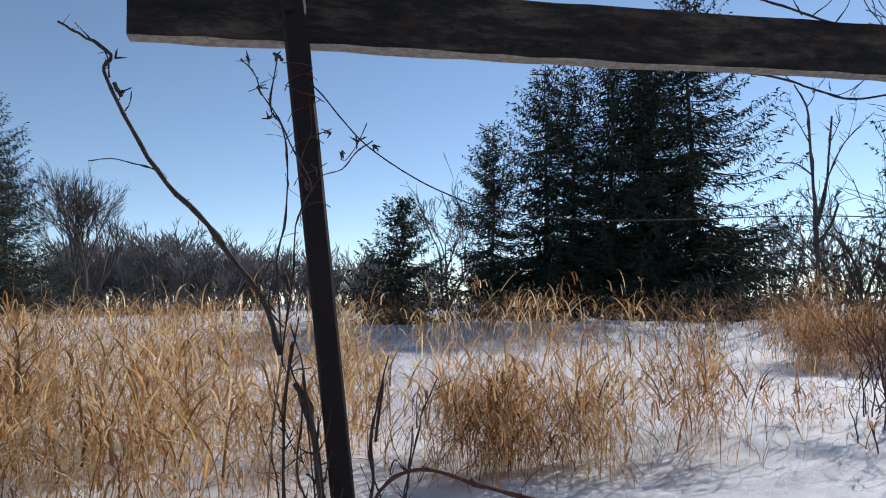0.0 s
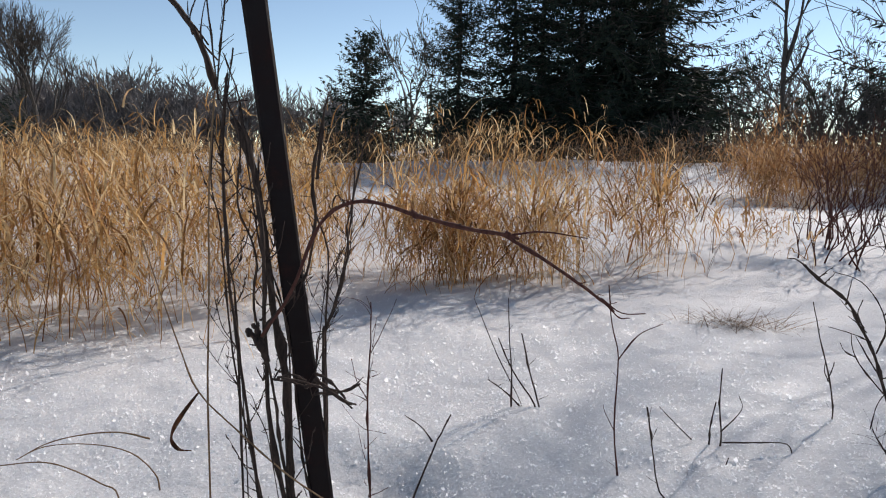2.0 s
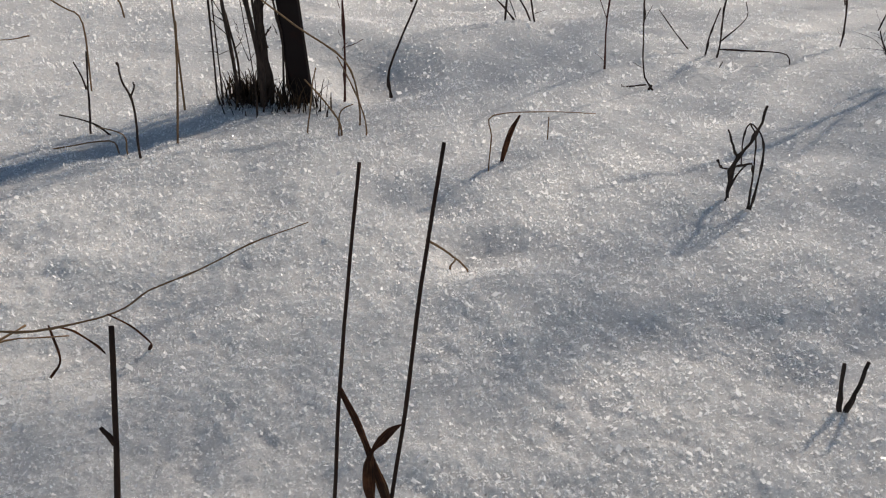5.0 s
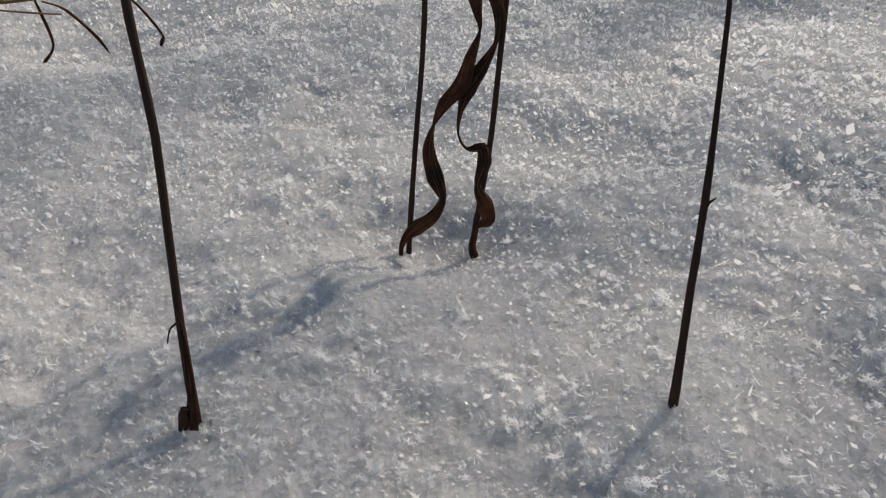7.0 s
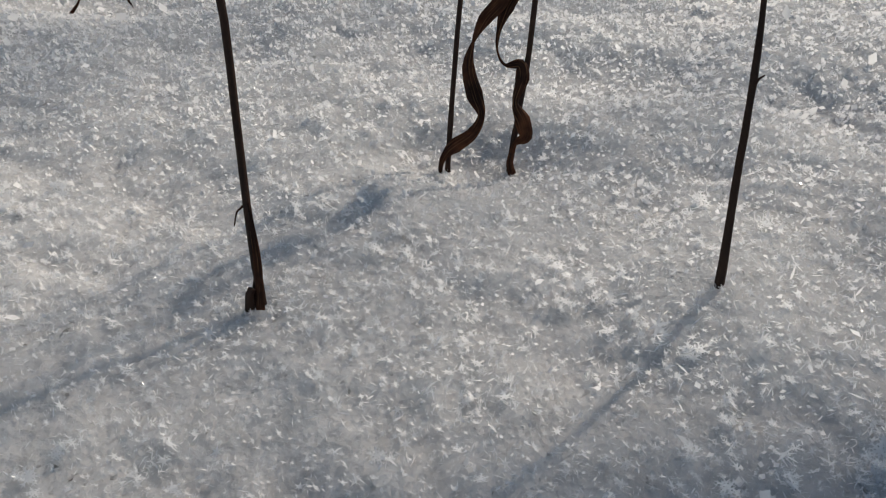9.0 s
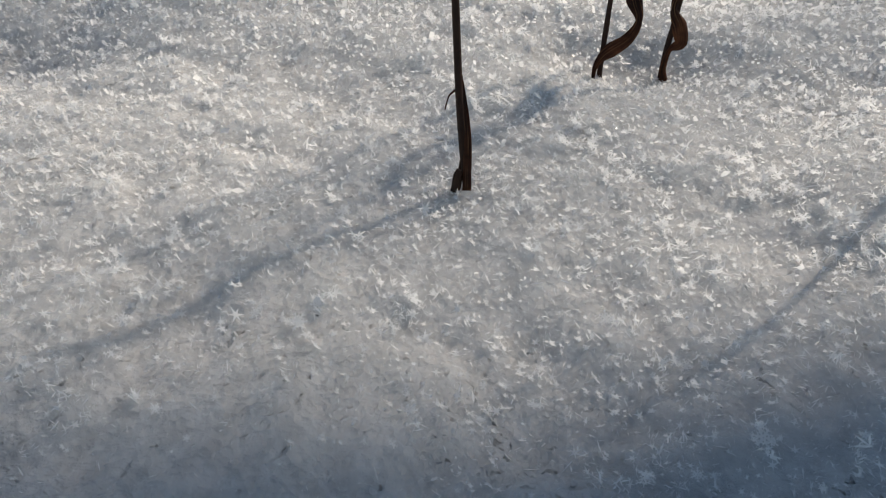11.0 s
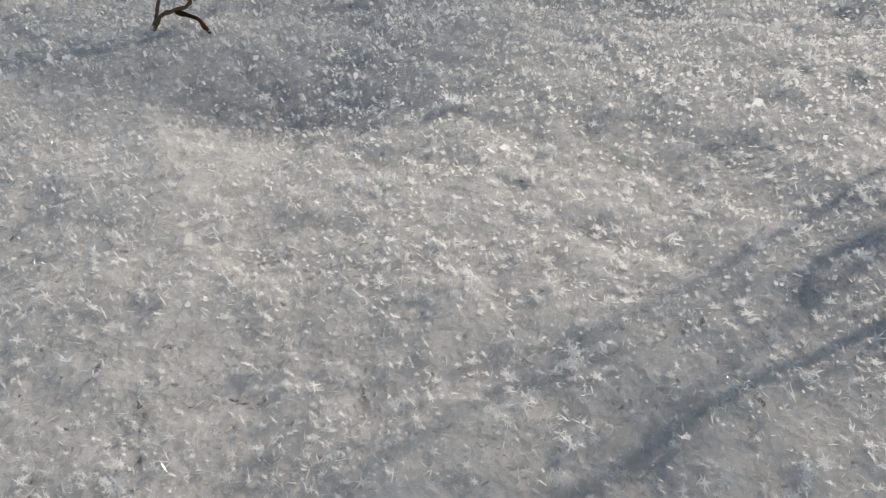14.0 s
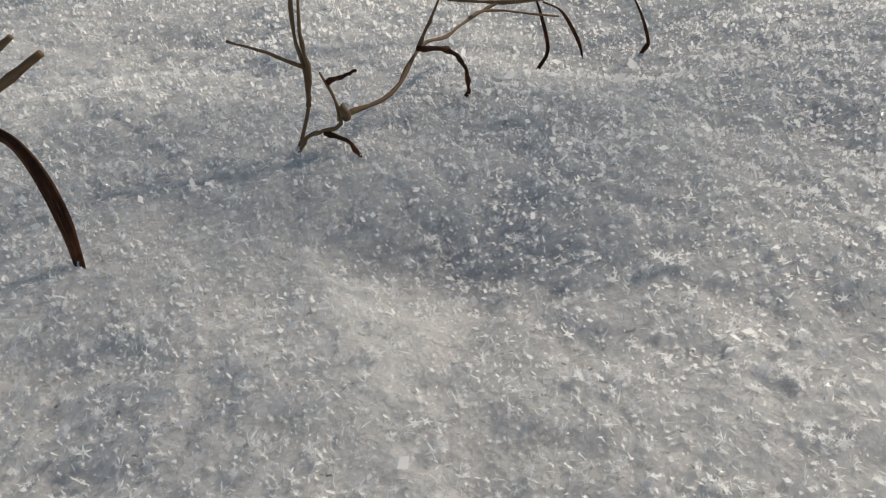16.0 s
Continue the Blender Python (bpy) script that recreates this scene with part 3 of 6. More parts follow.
stem(stemE, "twig", [(-0.091, 1.120, 0.651), (-0.091, 1.120, 0.690), (-0.087, 1.120, 0.716)], 0.001088, 0.000544, TWIG, 0.8)
stem(stemE, "twig", [(-0.114, 1.120, 0.524), (-0.127, 1.120, 0.498), (-0.125, 1.120, 0.462)], 0.001088, 0.000544, TWIG, 0.8)
stem(stemE, "twig", [(-0.107, 1.120, 0.585), (-0.126, 1.120, 0.603), (-0.135, 1.120, 0.568)], 0.001088, 0.000544, TWIG, 0.8)
stemF = thing("shrub_stem", (-0.09, 1.2, 0.0), "reddish bare shoot with short side twigs", "stem")
stem(stemF, "stem", [(-0.082, 1.200, 0.420), (-0.080, 1.200, 0.342), (-0.090, 1.200, 0.262), (-0.095, 1.200, 0.181), (-0.090, 1.200, 0.049)], 0.001088, 0.00204, TWIG_RED, 0.8, root=True)
spurs(stemF, [(-0.082, 1.200, 0.420), (-0.080, 1.200, 0.342), (-0.090, 1.200, 0.262), (-0.095, 1.200, 0.181), (-0.090, 1.200, 0.049)], 13, 0.045, 0.00049, TWIG_RED)
stem(stemF, "twig", [(-0.083, 1.200, 0.332), (-0.058, 1.200, 0.381), (-0.039, 1.200, 0.425)], 0.000952, 0.000476, TWIG_RED, 0.8)
stem(stemF, "twig", [(-0.090, 1.200, 0.252), (-0.107, 1.200, 0.282), (-0.116, 1.200, 0.322)], 0.000952, 0.000476, TWIG_RED, 0.8)
stem(stemF, "twig", [(-0.090, 1.200, 0.076), (-0.070, 1.200, 0.084), (-0.056, 1.200, 0.092)], 0.000952, 0.000476, TWIG_RED, 0.8)
stemG = thing("grass_stalk", (-0.045, 1.05, 0.0), "bent dry grass stalk with a hooked leaf", "grass")
stem(stemG, "stem", [(-0.396, 1.050, 0.543), (-0.353, 1.050, 0.394), (-0.325, 1.050, 0.316), (-0.269, 1.050, 0.255), (-0.203, 1.050, 0.191), (-0.136, 1.050, 0.141), (-0.066, 1.050, 0.094), (-0.045, 1.050, 0.031)], 0.001, 0.0016, PALE, 0.3, root=True)
ribbon(stemG, "leaf", [(-0.325, 1.050, 0.316), (-0.345, 1.046, 0.290), (-0.363, 1.044, 0.262), (-0.367, 1.045, 0.243), (-0.358, 1.048, 0.228), (-0.340, 1.050, 0.225)],
       [0.0014, 0.0030, 0.0042, 0.0036, 0.0030, 0.0008], LEAF, (0, -0.8, 0.6), 0.7, "curled brown hooked leaf")
stemH = thing("shrub_stem", (-0.16, 1.16, 0.0), "dark twig tangle leaning against the rusty post", "stem")
stem(stemH, "stem", [(-0.153, 1.160, 0.693), (-0.168, 1.160, 0.598), (-0.144, 1.160, 0.509), (-0.154, 1.160, 0.398), (-0.160, 1.160, 0.294)], 0.001224, 0.001904, TWIG, 0.8, root=True, foot=(-0.165, 1.215))
spurs(stemH, [(-0.153, 1.160, 0.693), (-0.168, 1.160, 0.598), (-0.144, 1.160, 0.509), (-0.154, 1.160, 0.398), (-0.160, 1.160, 0.294)], 11, 0.03, 0.00055, TWIG)
stem(stemH, "stem", [(-0.101, 1.160, 0.646), (-0.115, 1.160, 0.536), (-0.131, 1.160, 0.454), (-0.151, 1.160, 0.380), (-0.157, 1.160, 0.313)], 0.000952, 0.001632, TWIG, 0.8, root=True, foot=(-0.165, 1.215))
spurs(stemH, [(-0.101, 1.160, 0.646), (-0.115, 1.160, 0.536), (-0.131, 1.160, 0.454), (-0.151, 1.160, 0.380), (-0.157, 1.160, 0.313)], 11, 0.03, 0.00043, TWIG)
stem(stemH, "twig", [(-0.200, 1.040, 0.341), (-0.163, 1.040, 0.333), (-0.130, 1.040, 0.320), (-0.097, 1.040, 0.299)], 0.00204, 0.001088, TWIG, 0.8)
stem(stemH, "twig", [(-0.138, 1.040, 0.327), (-0.105, 1.040, 0.320), (-0.080, 1.040, 0.342)], 0.00136, 0.00068, TWIG, 0.8)
stemI = thing("shrub_stem", (-0.286, 1.12, 0.0), "thin dark paired stems among bare vines", "stem")
stem(stemI, "stem", [(-0.274, 1.120, 0.822), (-0.282, 1.120, 0.752), (-0.302, 1.120, 0.691), (-0.299, 1.120, 0.612), (-0.293, 1.120, 0.515), (-0.286, 1.120, 0.409)], 0.000952, 0.001632, TWIG, 0.7, root=True)
spurs(stemI, [(-0.274, 1.120, 0.822), (-0.282, 1.120, 0.752), (-0.302, 1.120, 0.691), (-0.299, 1.120, 0.612), (-0.293, 1.120, 0.515), (-0.286, 1.120, 0.409)], 10, 0.03, 0.00043, TWIG)
stem(stemI, "stem", [(-0.283, 1.100, 0.812), (-0.264, 1.100, 0.744), (-0.252, 1.100, 0.658), (-0.244, 1.100, 0.572), (-0.228, 1.100, 0.485), (-0.203, 1.100, 0.372)], 0.000952, 0.001632, TWIG, 0.7, root=True)
spurs(stemI, [(-0.283, 1.100, 0.812), (-0.264, 1.100, 0.744), (-0.252, 1.100, 0.658), (-0.244, 1.100, 0.572), (-0.228, 1.100, 0.485), (-0.203, 1.100, 0.372)], 10, 0.03, 0.00043, TWIG)
stem(stemI, "twig", [(-0.248, 1.100, 0.606), (-0.227, 1.100, 0.641), (-0.219, 1.100, 0.683)], 0.000952, 0.000544, TWIG, 0.7)
upvine = thing("climbing_vine", (-0.256, 1.11, 1.011), "thin vine with tendrils wound round the post", "vine")
stem(upvine, "stem", [(-0.367, 1.110, 1.229), (-0.343, 1.110, 1.205), (-0.331, 1.110, 1.178), (-0.309, 1.110, 1.130), (-0.286, 1.110, 1.085), (-0.259, 1.110, 1.031), (-0.256, 1.110, 1.011)], 0.000952, 0.001224, TWIG, 0.6)
spurs(upvine, [(-0.367, 1.110, 1.229), (-0.343, 1.110, 1.205), (-0.331, 1.110, 1.178), (-0.309, 1.110, 1.130), (-0.286, 1.110, 1.085), (-0.259, 1.110, 1.031), (-0.256, 1.110, 1.011)], 11, 0.025, 0.00043, TWIG)
stem(upvine, "stem", [(-0.308, 1.110, 1.234), (-0.318, 1.110, 1.159), (-0.308, 1.110, 1.123), (-0.286, 1.110, 1.064), (-0.297, 1.110, 0.980), (-0.306, 1.110, 0.901), (-0.301, 1.110, 0.823), (-0.296, 1.110, 0.745)], 0.001224, 0.00136, TWIG, 0.6)
spurs(upvine, [(-0.308, 1.110, 1.234), (-0.318, 1.110, 1.159), (-0.308, 1.110, 1.123), (-0.286, 1.110, 1.064), (-0.297, 1.110, 0.980), (-0.306, 1.110, 0.901), (-0.301, 1.110, 0.823), (-0.296, 1.110, 0.745)], 11, 0.025, 0.00055, TWIG)
stem(upvine, "stem", [(-0.259, 1.110, 1.011), (-0.272, 1.110, 0.962), (-0.280, 1.110, 0.892), (-0.293, 1.110, 0.823), (-0.298, 1.110, 0.754)], 0.001224, 0.00136, TWIG, 0.6)
spurs(upvine, [(-0.259, 1.110, 1.011), (-0.272, 1.110, 0.962), (-0.280, 1.110, 0.892), (-0.293, 1.110, 0.823), (-0.298, 1.110, 0.754)], 11, 0.025, 0.00055, TWIG)
stem(upvine, "twig", [(-0.351, 1.100, 1.173), (-0.335, 1.100, 1.179), (-0.324, 1.100, 1.184)], 0.000816, 0.000544, TWIG, 0.6)
stem(upvine, "twig", [(-0.156, 1.100, 1.092), (-0.182, 1.100, 1.074), (-0.204, 1.100, 1.048), (-0.235, 1.100, 1.038), (-0.254, 1.100, 1.009)], 0.001224, 0.000544, TWIG, 0.6)
stem(upvine, "twig", [(-0.165, 1.100, 1.120), (-0.180, 1.100, 1.087), (-0.200, 1.100, 1.061), (-0.208, 1.100, 1.076)], 0.000952, 0.000544, TWIG, 0.6)
stem(upvine, "twig", [(-0.257, 1.100, 1.097), (-0.235, 1.100, 1.106), (-0.219, 1.100, 1.112)], 0.000952, 0.000544, TWIG, 0.6)
stem(upvine, "knot", [(-0.312, 1.100, 1.233), (-0.303, 1.100, 1.228), (-0.298, 1.100, 1.221)], 0.00238, 0.00204, TWIG, 0.6)
stem(upvine, "tendril", [(-0.297, 1.095, 1.216), (-0.270, 1.095, 1.215), (-0.250, 1.095, 1.208), (-0.257, 1.095, 1.194)], 0.00068, 0.00068, TWIG, 0.6)
stem(upvine, "tendril", [(-0.292, 1.095, 1.181), (-0.270, 1.095, 1.170), (-0.247, 1.095, 1.163), (-0.230, 1.095, 1.152)], 0.00068, 0.00068, TWIG, 0.6)
stem(upvine, "tendril", [(-0.253, 1.095, 1.021), (-0.269, 1.095, 1.048), (-0.260, 1.095, 1.083), (-0.250, 1.095, 1.109), (-0.254, 1.095, 1.163)], 0.00068, 0.00068, TWIG, 0.6)
stick = thing("twig", (-0.014, 1.28, 0.0), "small forked bare twig standing in snow", "twig")
stem(stick, "stem", [(-0.014, 1.280, 0.018), (0.018, 1.280, 0.112), (0.041, 1.280, 0.168), (0.054, 1.280, 0.193)], 0.0026, 0.0012, TWIG, 0.5, root=True)
stem(stick, "twig", [(0.020, 1.280, 0.142), (-0.001, 1.280, 0.171), (-0.030, 1.280, 0.192)], 0.0016, 0.0007, TWIG, 0.5)
bush = thing("small_bush", (0.296, 1.8, 0.0), "little leafless bush of dark stems in snow", "bush")
stem(bush, "stem", [(0.296, 1.800, 0.021), (0.267, 1.800, 0.109), (0.245, 1.800, 0.210)], 0.003, 0.0016, TWIG, 0.5, root=True)
spurs(bush, [(0.296, 1.800, 0.021), (0.267, 1.800, 0.109), (0.245, 1.800, 0.210)], 3, 0.03, 0.00072, TWIG)
stem(bush, "stem", [(0.283, 1.800, 0.027), (0.222, 1.800, 0.109), (0.186, 1.800, 0.198)], 0.003, 0.0014, TWIG, 0.5, root=True)
spurs(bush, [(0.283, 1.800, 0.027), (0.222, 1.800, 0.109), (0.186, 1.800, 0.198)], 3, 0.03, 0.00063, TWIG)
stem(bush, "stem", [(0.250, 1.800, 0.008), (0.201, 1.800, 0.060), (0.160, 1.800, 0.090)], 0.0026, 0.0012, TWIG, 0.5, root=True)
spurs(bush, [(0.250, 1.800, 0.008), (0.201, 1.800, 0.060), (0.160, 1.800, 0.090)], 3, 0.03, 0.00054, TWIG)
stem(bush, "stem", [(0.221, 1.800, 0.106), (0.212, 1.800, 0.198), (0.210, 1.800, 0.301)], 0.0022, 0.0012, TWIG, 0.5, root=True)
spurs(bush, [(0.221, 1.800, 0.106), (0.212, 1.800, 0.198), (0.210, 1.800, 0.301)], 3, 0.03, 0.00054, TWIG)
stem(bush, "stem", [(0.246, 1.800, 0.015), (0.185, 1.800, 0.154), (0.124, 1.800, 0.300)], 0.0014, 0.0008, TWIG, 0.5, root=True)
spurs(bush, [(0.246, 1.800, 0.015), (0.185, 1.800, 0.154), (0.124, 1.800, 0.300)], 3, 0.03, 0.00036, TWIG)
sapling = thing("sapling", (0.406, 1.43, 0.0), "thin forked bare sapling standing in snow", "sapling")
stem(sapling, "stem", [(0.406, 1.430, -0.028), (0.392, 1.430, 0.108), (0.396, 1.430, 0.254), (0.381, 1.430, 0.324), (0.372, 1.430, 0.405)], 0.002, 0.0012, TWIG_RED, 0.4, root=True)
spurs(sapling, [(0.406, 1.430, -0.028), (0.392, 1.430, 0.108), (0.396, 1.430, 0.254), (0.381, 1.430, 0.324), (0.372, 1.430, 0.405)], 2, 0.03, 0.00054, TWIG_RED)
stem(sapling, "twig", [(0.396, 1.430, 0.251), (0.434, 1.430, 0.301), (0.484, 1.430, 0.325)], 0.0015, 0.0007, TWIG_RED, 0.4)
stem(sapling, "twig", [(0.392, 1.430, 0.102), (0.373, 1.430, 0.139), (0.368, 1.430, 0.157)], 0.001, 0.0006, TWIG_RED, 0.4)
herbA = thing("dead_herb", (0.482, 1.33, 0.0), "dead herb stem with crooked twigs in snow", "herb")
stem(herbA, "stem", [(0.482, 1.330, -0.010), (0.457, 1.330, 0.022), (0.443, 1.330, 0.069), (0.436, 1.330, 0.133), (0.428, 1.330, 0.188)], 0.002, 0.0013, TWIG, 0.7, root=True)
spurs(herbA, [(0.482, 1.330, -0.010), (0.457, 1.330, 0.022), (0.443, 1.330, 0.069), (0.436, 1.330, 0.133), (0.428, 1.330, 0.188)], 3, 0.03, 0.00059, TWIG)
stem(herbA, "twig", [(0.475, 1.330, 0.004), (0.455, 1.330, -0.032), (0.444, 1.330, -0.039)], 0.002, 0.001, TWIG, 0.7)
stem(herbA, "twig", [(0.464, 1.330, 0.004), (0.425, 1.330, -0.002), (0.417, 1.330, 0.002)], 0.0014, 0.0007, TWIG, 0.7)
stem(herbA, "twig", [(0.465, 1.330, -0.020), (0.460, 1.330, -0.046), (0.465, 1.330, -0.056)], 0.0014, 0.0007, TWIG, 0.7)
herbB = thing("dead_herb", (0.673, 1.58, 0.0), "cluster of dead herb stems and bent grass", "herb")
stem(herbB, "stem", [(0.673, 1.580, 0.033), (0.667, 1.580, 0.108), (0.670, 1.580, 0.186)], 0.0022, 0.0014, TWIG, 0.5, root=True)
stem(herbB, "stem", [(0.649, 1.580, 0.019), (0.651, 1.580, 0.061), (0.660, 1.580, 0.108)], 0.0022, 0.0014, TWIG, 0.5, root=True)
stem(herbB, "twig", [(0.673, 1.580, 0.036), (0.709, 1.580, 0.074), (0.720, 1.580, 0.095), (0.711, 1.580, 0.122)], 0.0014, 0.0007, TWIG, 0.5)
stem(herbB, "twig", [(0.608, 1.580, 0.019), (0.573, 1.580, 0.053), (0.531, 1.580, 0.097)], 0.0016, 0.0008, TWIG, 0.5)
stem(herbB, "grass", [(0.658, 1.530, 0.032), (0.725, 1.530, 0.030), (0.802, 1.530, 0.025), (0.816, 1.530, -0.010)], 0.0015, 0.0012, TWIG, 0.5)
stem(herbB, "twig", [(0.629, 1.480, -0.040), (0.645, 1.480, -0.007), (0.653, 1.480, 0.019)], 0.0022, 0.001, TWIG, 0.5)
stem(herbB, "twig", [(0.645, 1.480, -0.003), (0.672, 1.480, -0.033), (0.708, 1.480, -0.020)], 0.0016, 0.0008, TWIG, 0.5)
herbC = thing("dead_herb", (1.008, 1.74, 0.0), "dead weed stem with a forked bud", "herb")
stem(herbC, "stem", [(1.008, 1.740, 0.023), (1.002, 1.740, 0.101), (0.974, 1.740, 0.203), (0.949, 1.740, 0.303)], 0.0022, 0.0012, TWIG, 0.5, root=True)
spurs(herbC, [(1.008, 1.740, 0.023), (1.002, 1.740, 0.101), (0.974, 1.740, 0.203), (0.949, 1.740, 0.303)], 2, 0.03, 0.00054, TWIG)
stem(herbC, "twig", [(1.000, 1.740, 0.108), (1.010, 1.740, 0.138), (1.012, 1.740, 0.152)], 0.0016, 0.0008, TWIG, 0.5)
stem(herbC, "twig", [(1.001, 1.740, 0.101), (0.989, 1.740, 0.130), (0.990, 1.740, 0.152)], 0.0016, 0.0008, TWIG, 0.5)
rshrub = thing("leafless_shrub", (0.993, 1.42, 0.0), "leafless dark shrub leaning over the snow", "shrub")
stem(rshrub, "stem", [(0.993, 1.420, 0.033), (0.970, 1.420, 0.095), (0.935, 1.420, 0.187), (0.915, 1.420, 0.259), (0.885, 1.420, 0.318), (0.837, 1.420, 0.376), (0.793, 1.420, 0.416), (0.756, 1.420, 0.446)], 0.0034, 0.00272, TWIG, 0.6, root=True)
spurs(rshrub, [(0.993, 1.420, 0.033), (0.970, 1.420, 0.095), (0.935, 1.420, 0.187), (0.915, 1.420, 0.259), (0.885, 1.420, 0.318), (0.837, 1.420, 0.376), (0.793, 1.420, 0.416), (0.756, 1.420, 0.446)], 9, 0.06, 0.0012, TWIG)
stem(rshrub, "stem", [(0.972, 1.420, 0.033), (0.937, 1.420, 0.076), (0.919, 1.420, 0.107)], 0.00204, 0.000952, TWIG, 0.6)
spurs(rshrub, [(0.972, 1.420, 0.033), (0.937, 1.420, 0.076), (0.919, 1.420, 0.107)], 9, 0.06, 0.00043, TWIG)
stem(rshrub, "stem", [(0.972, 1.420, 0.033), (0.950, 1.420, 0.223), (0.938, 1.420, 0.353), (0.918, 1.420, 0.468), (0.891, 1.420, 0.546)], 0.002312, 0.001088, TWIG, 0.6)
spurs(rshrub, [(0.972, 1.420, 0.033), (0.950, 1.420, 0.223), (0.938, 1.420, 0.353), (0.918, 1.420, 0.468), (0.891, 1.420, 0.546)], 9, 0.06, 0.00049, TWIG)
stem(rshrub, "twig", [(0.936, 1.420, 0.181), (0.888, 1.420, 0.235), (0.867, 1.420, 0.271), (0.860, 1.420, 0.306)], 0.001632, 0.00068, TWIG, 0.6)
stem(rshrub, "twig", [(0.871, 1.420, 0.259), (0.849, 1.420, 0.271), (0.839, 1.420, 0.288)], 0.00136, 0.000544, TWIG, 0.6)
stem(rshrub, "twig", [(0.914, 1.420, 0.265), (0.932, 1.420, 0.307), (0.914, 1.420, 0.365), (0.885, 1.420, 0.411), (0.814, 1.420, 0.433)], 0.001632, 0.00068, TWIG, 0.6)
stem(rshrub, "twig", [(0.885, 1.420, 0.318), (0.870, 1.420, 0.347), (0.878, 1.420, 0.376)], 0.001632, 0.00068, TWIG, 0.6)
stem(rshrub, "twig", [(0.915, 1.420, 0.107), (0.927, 1.420, 0.163), (0.968, 1.420, 0.211)], 0.00136, 0.000544, TWIG, 0.6)
stem(rshrub, "twig", [(0.793, 1.420, 0.416), (0.743, 1.420, 0.455), (0.720, 1.420, 0.460)], 0.001496, 0.000544, TWIG, 0.6)
stem(rshrub, "twig", [(0.922, 1.420, 0.342), (0.947, 1.420, 0.377), (0.950, 1.420, 0.423)], 0.00136, 0.000544, TWIG, 0.6)
bentA = thing("bent_grass", (-0.496, 1.13, 0.0), "dry grass bent sharply over the snow", "grass")
stem(bentA, "stem", [(-0.496, 1.130, 0.004), (-0.490, 1.130, 0.111), (-0.517, 1.130, 0.135), (-0.570, 1.130, 0.162), (-0.614, 1.130, 0.172), (-0.678, 1.130, 0.166)], 0.0016, 0.001, PALE, 0.2, root=True)
stem(bentA, "leaf", [(-0.434, 1.130, 0.211), (-0.483, 1.130, 0.222), (-0.547, 1.130, 0.217), (-0.602, 1.130, 0.202), (-0.650, 1.130, 0.176)], 0.0016, 0.0008, PALE, 0.2)
stem(bentA, "leaf", [(-0.422, 1.130, 0.123), (-0.429, 1.130, 0.152), (-0.467, 1.130, 0.188), (-0.530, 1.130, 0.202), (-0.603, 1.130, 0.198), (-0.650, 1.130, 0.176)], 0.0014, 0.0007, PALE, 0.2)
stem(bentA, "leaf", [(-0.551, 1.080, 0.100), (-0.587, 1.080, 0.092), (-0.640, 1.080, 0.090)], 0.0012, 0.0007, PALE, 0.2)
herbD = thing("dead_herb", (-0.424, 0.96, 0.0), "dead herb with crossed twigs in the shadow", "herb")
stem(herbD, "stem", [(-0.424, 0.960, -0.011), (-0.417, 0.960, 0.043), (-0.408, 0.960, 0.112)], 0.002, 0.0012, TWIG, 0.5, root=True)
stem(herbD, "twig", [(-0.387, 0.960, -0.016), (-0.418, 0.960, 0.009), (-0.464, 0.960, 0.019)], 0.0016, 0.001, TWIG, 0.5)
stem(herbD, "twig", [(-0.417, 0.960, 0.059), (-0.422, 0.960, 0.081), (-0.429, 0.960, 0.097)], 0.0014, 0.0008, TWIG, 0.5)
herbE = thing("dead_herb", (-0.317, 0.875, 0.0), "thin dark forked herb stem in snow", "herb")
stem(herbE, "stem", [(-0.317, 0.875, 0.006), (-0.317, 0.875, 0.064), (-0.323, 0.875, 0.099), (-0.329, 0.875, 0.123)], 0.002, 0.0012, TWIG, 0.5, root=True)
stem(herbE, "twig", [(-0.319, 0.875, 0.078), (-0.312, 0.875, 0.092), (-0.312, 0.875, 0.099)], 0.0014, 0.0008, TWIG, 0.5)
herbF = thing("bent_grass", (-0.347, 0.9, 0.0), "dry grass stems lying on shaded snow", "grass")
stem(herbF, "stem", [(-0.347, 0.900, -0.006), (-0.349, 0.900, 0.017), (-0.384, 0.900, 0.027)], 0.0012, 0.001, PALE, 0.2, root=True)
stem(herbF, "stem", [(-0.358, 0.900, -0.011), (-0.369, 0.900, 0.007), (-0.440, 0.900, -0.007), (-0.522, 0.900, -0.025)], 0.0012, 0.001, PALE, 0.2, root=True)
herbG = thing("grass_stalk", (-0.291, 0.94, 0.0), "upright dry grass stalk before the post", "grass")
stem(herbG, "stem", [(-0.291, 0.940, -0.010), (-0.284, 0.940, 0.047), (-0.277, 0.940, 0.107), (-0.272, 0.940, 0.164)], 0.0018, 0.0016, PALE, 0.2, root=True)
herbH = thing("grass_tuft", (-0.116, 1.0, 0.0), "few leaning dry stems before the post", "grass")
stem(herbH, "stem", [(-0.116, 1.000, 0.001), (-0.111, 1.000, 0.031), (-0.106, 1.000, 0.071), (-0.100, 1.000, 0.095)], 0.0015, 0.001, PALE, 0.3, root=True)
stem(herbH, "stem", [(-0.067, 1.000, 0.012), (-0.091, 1.000, 0.048), (-0.117, 1.000, 0.077)], 0.0016, 0.0012, PALE, 0.3, root=True)
stem(herbH, "stem", [(-0.029, 1.000, 0.017), (-0.046, 1.000, 0.066), (-0.069, 1.000, 0.112)], 0.0012, 0.001, PALE, 0.3, root=True)
stem(herbH, "stem", [(-0.069, 1.000, 0.008), (-0.065, 1.000, 0.033), (-0.047, 1.000, 0.044)], 0.0012, 0.001, PALE, 0.3, root=True)
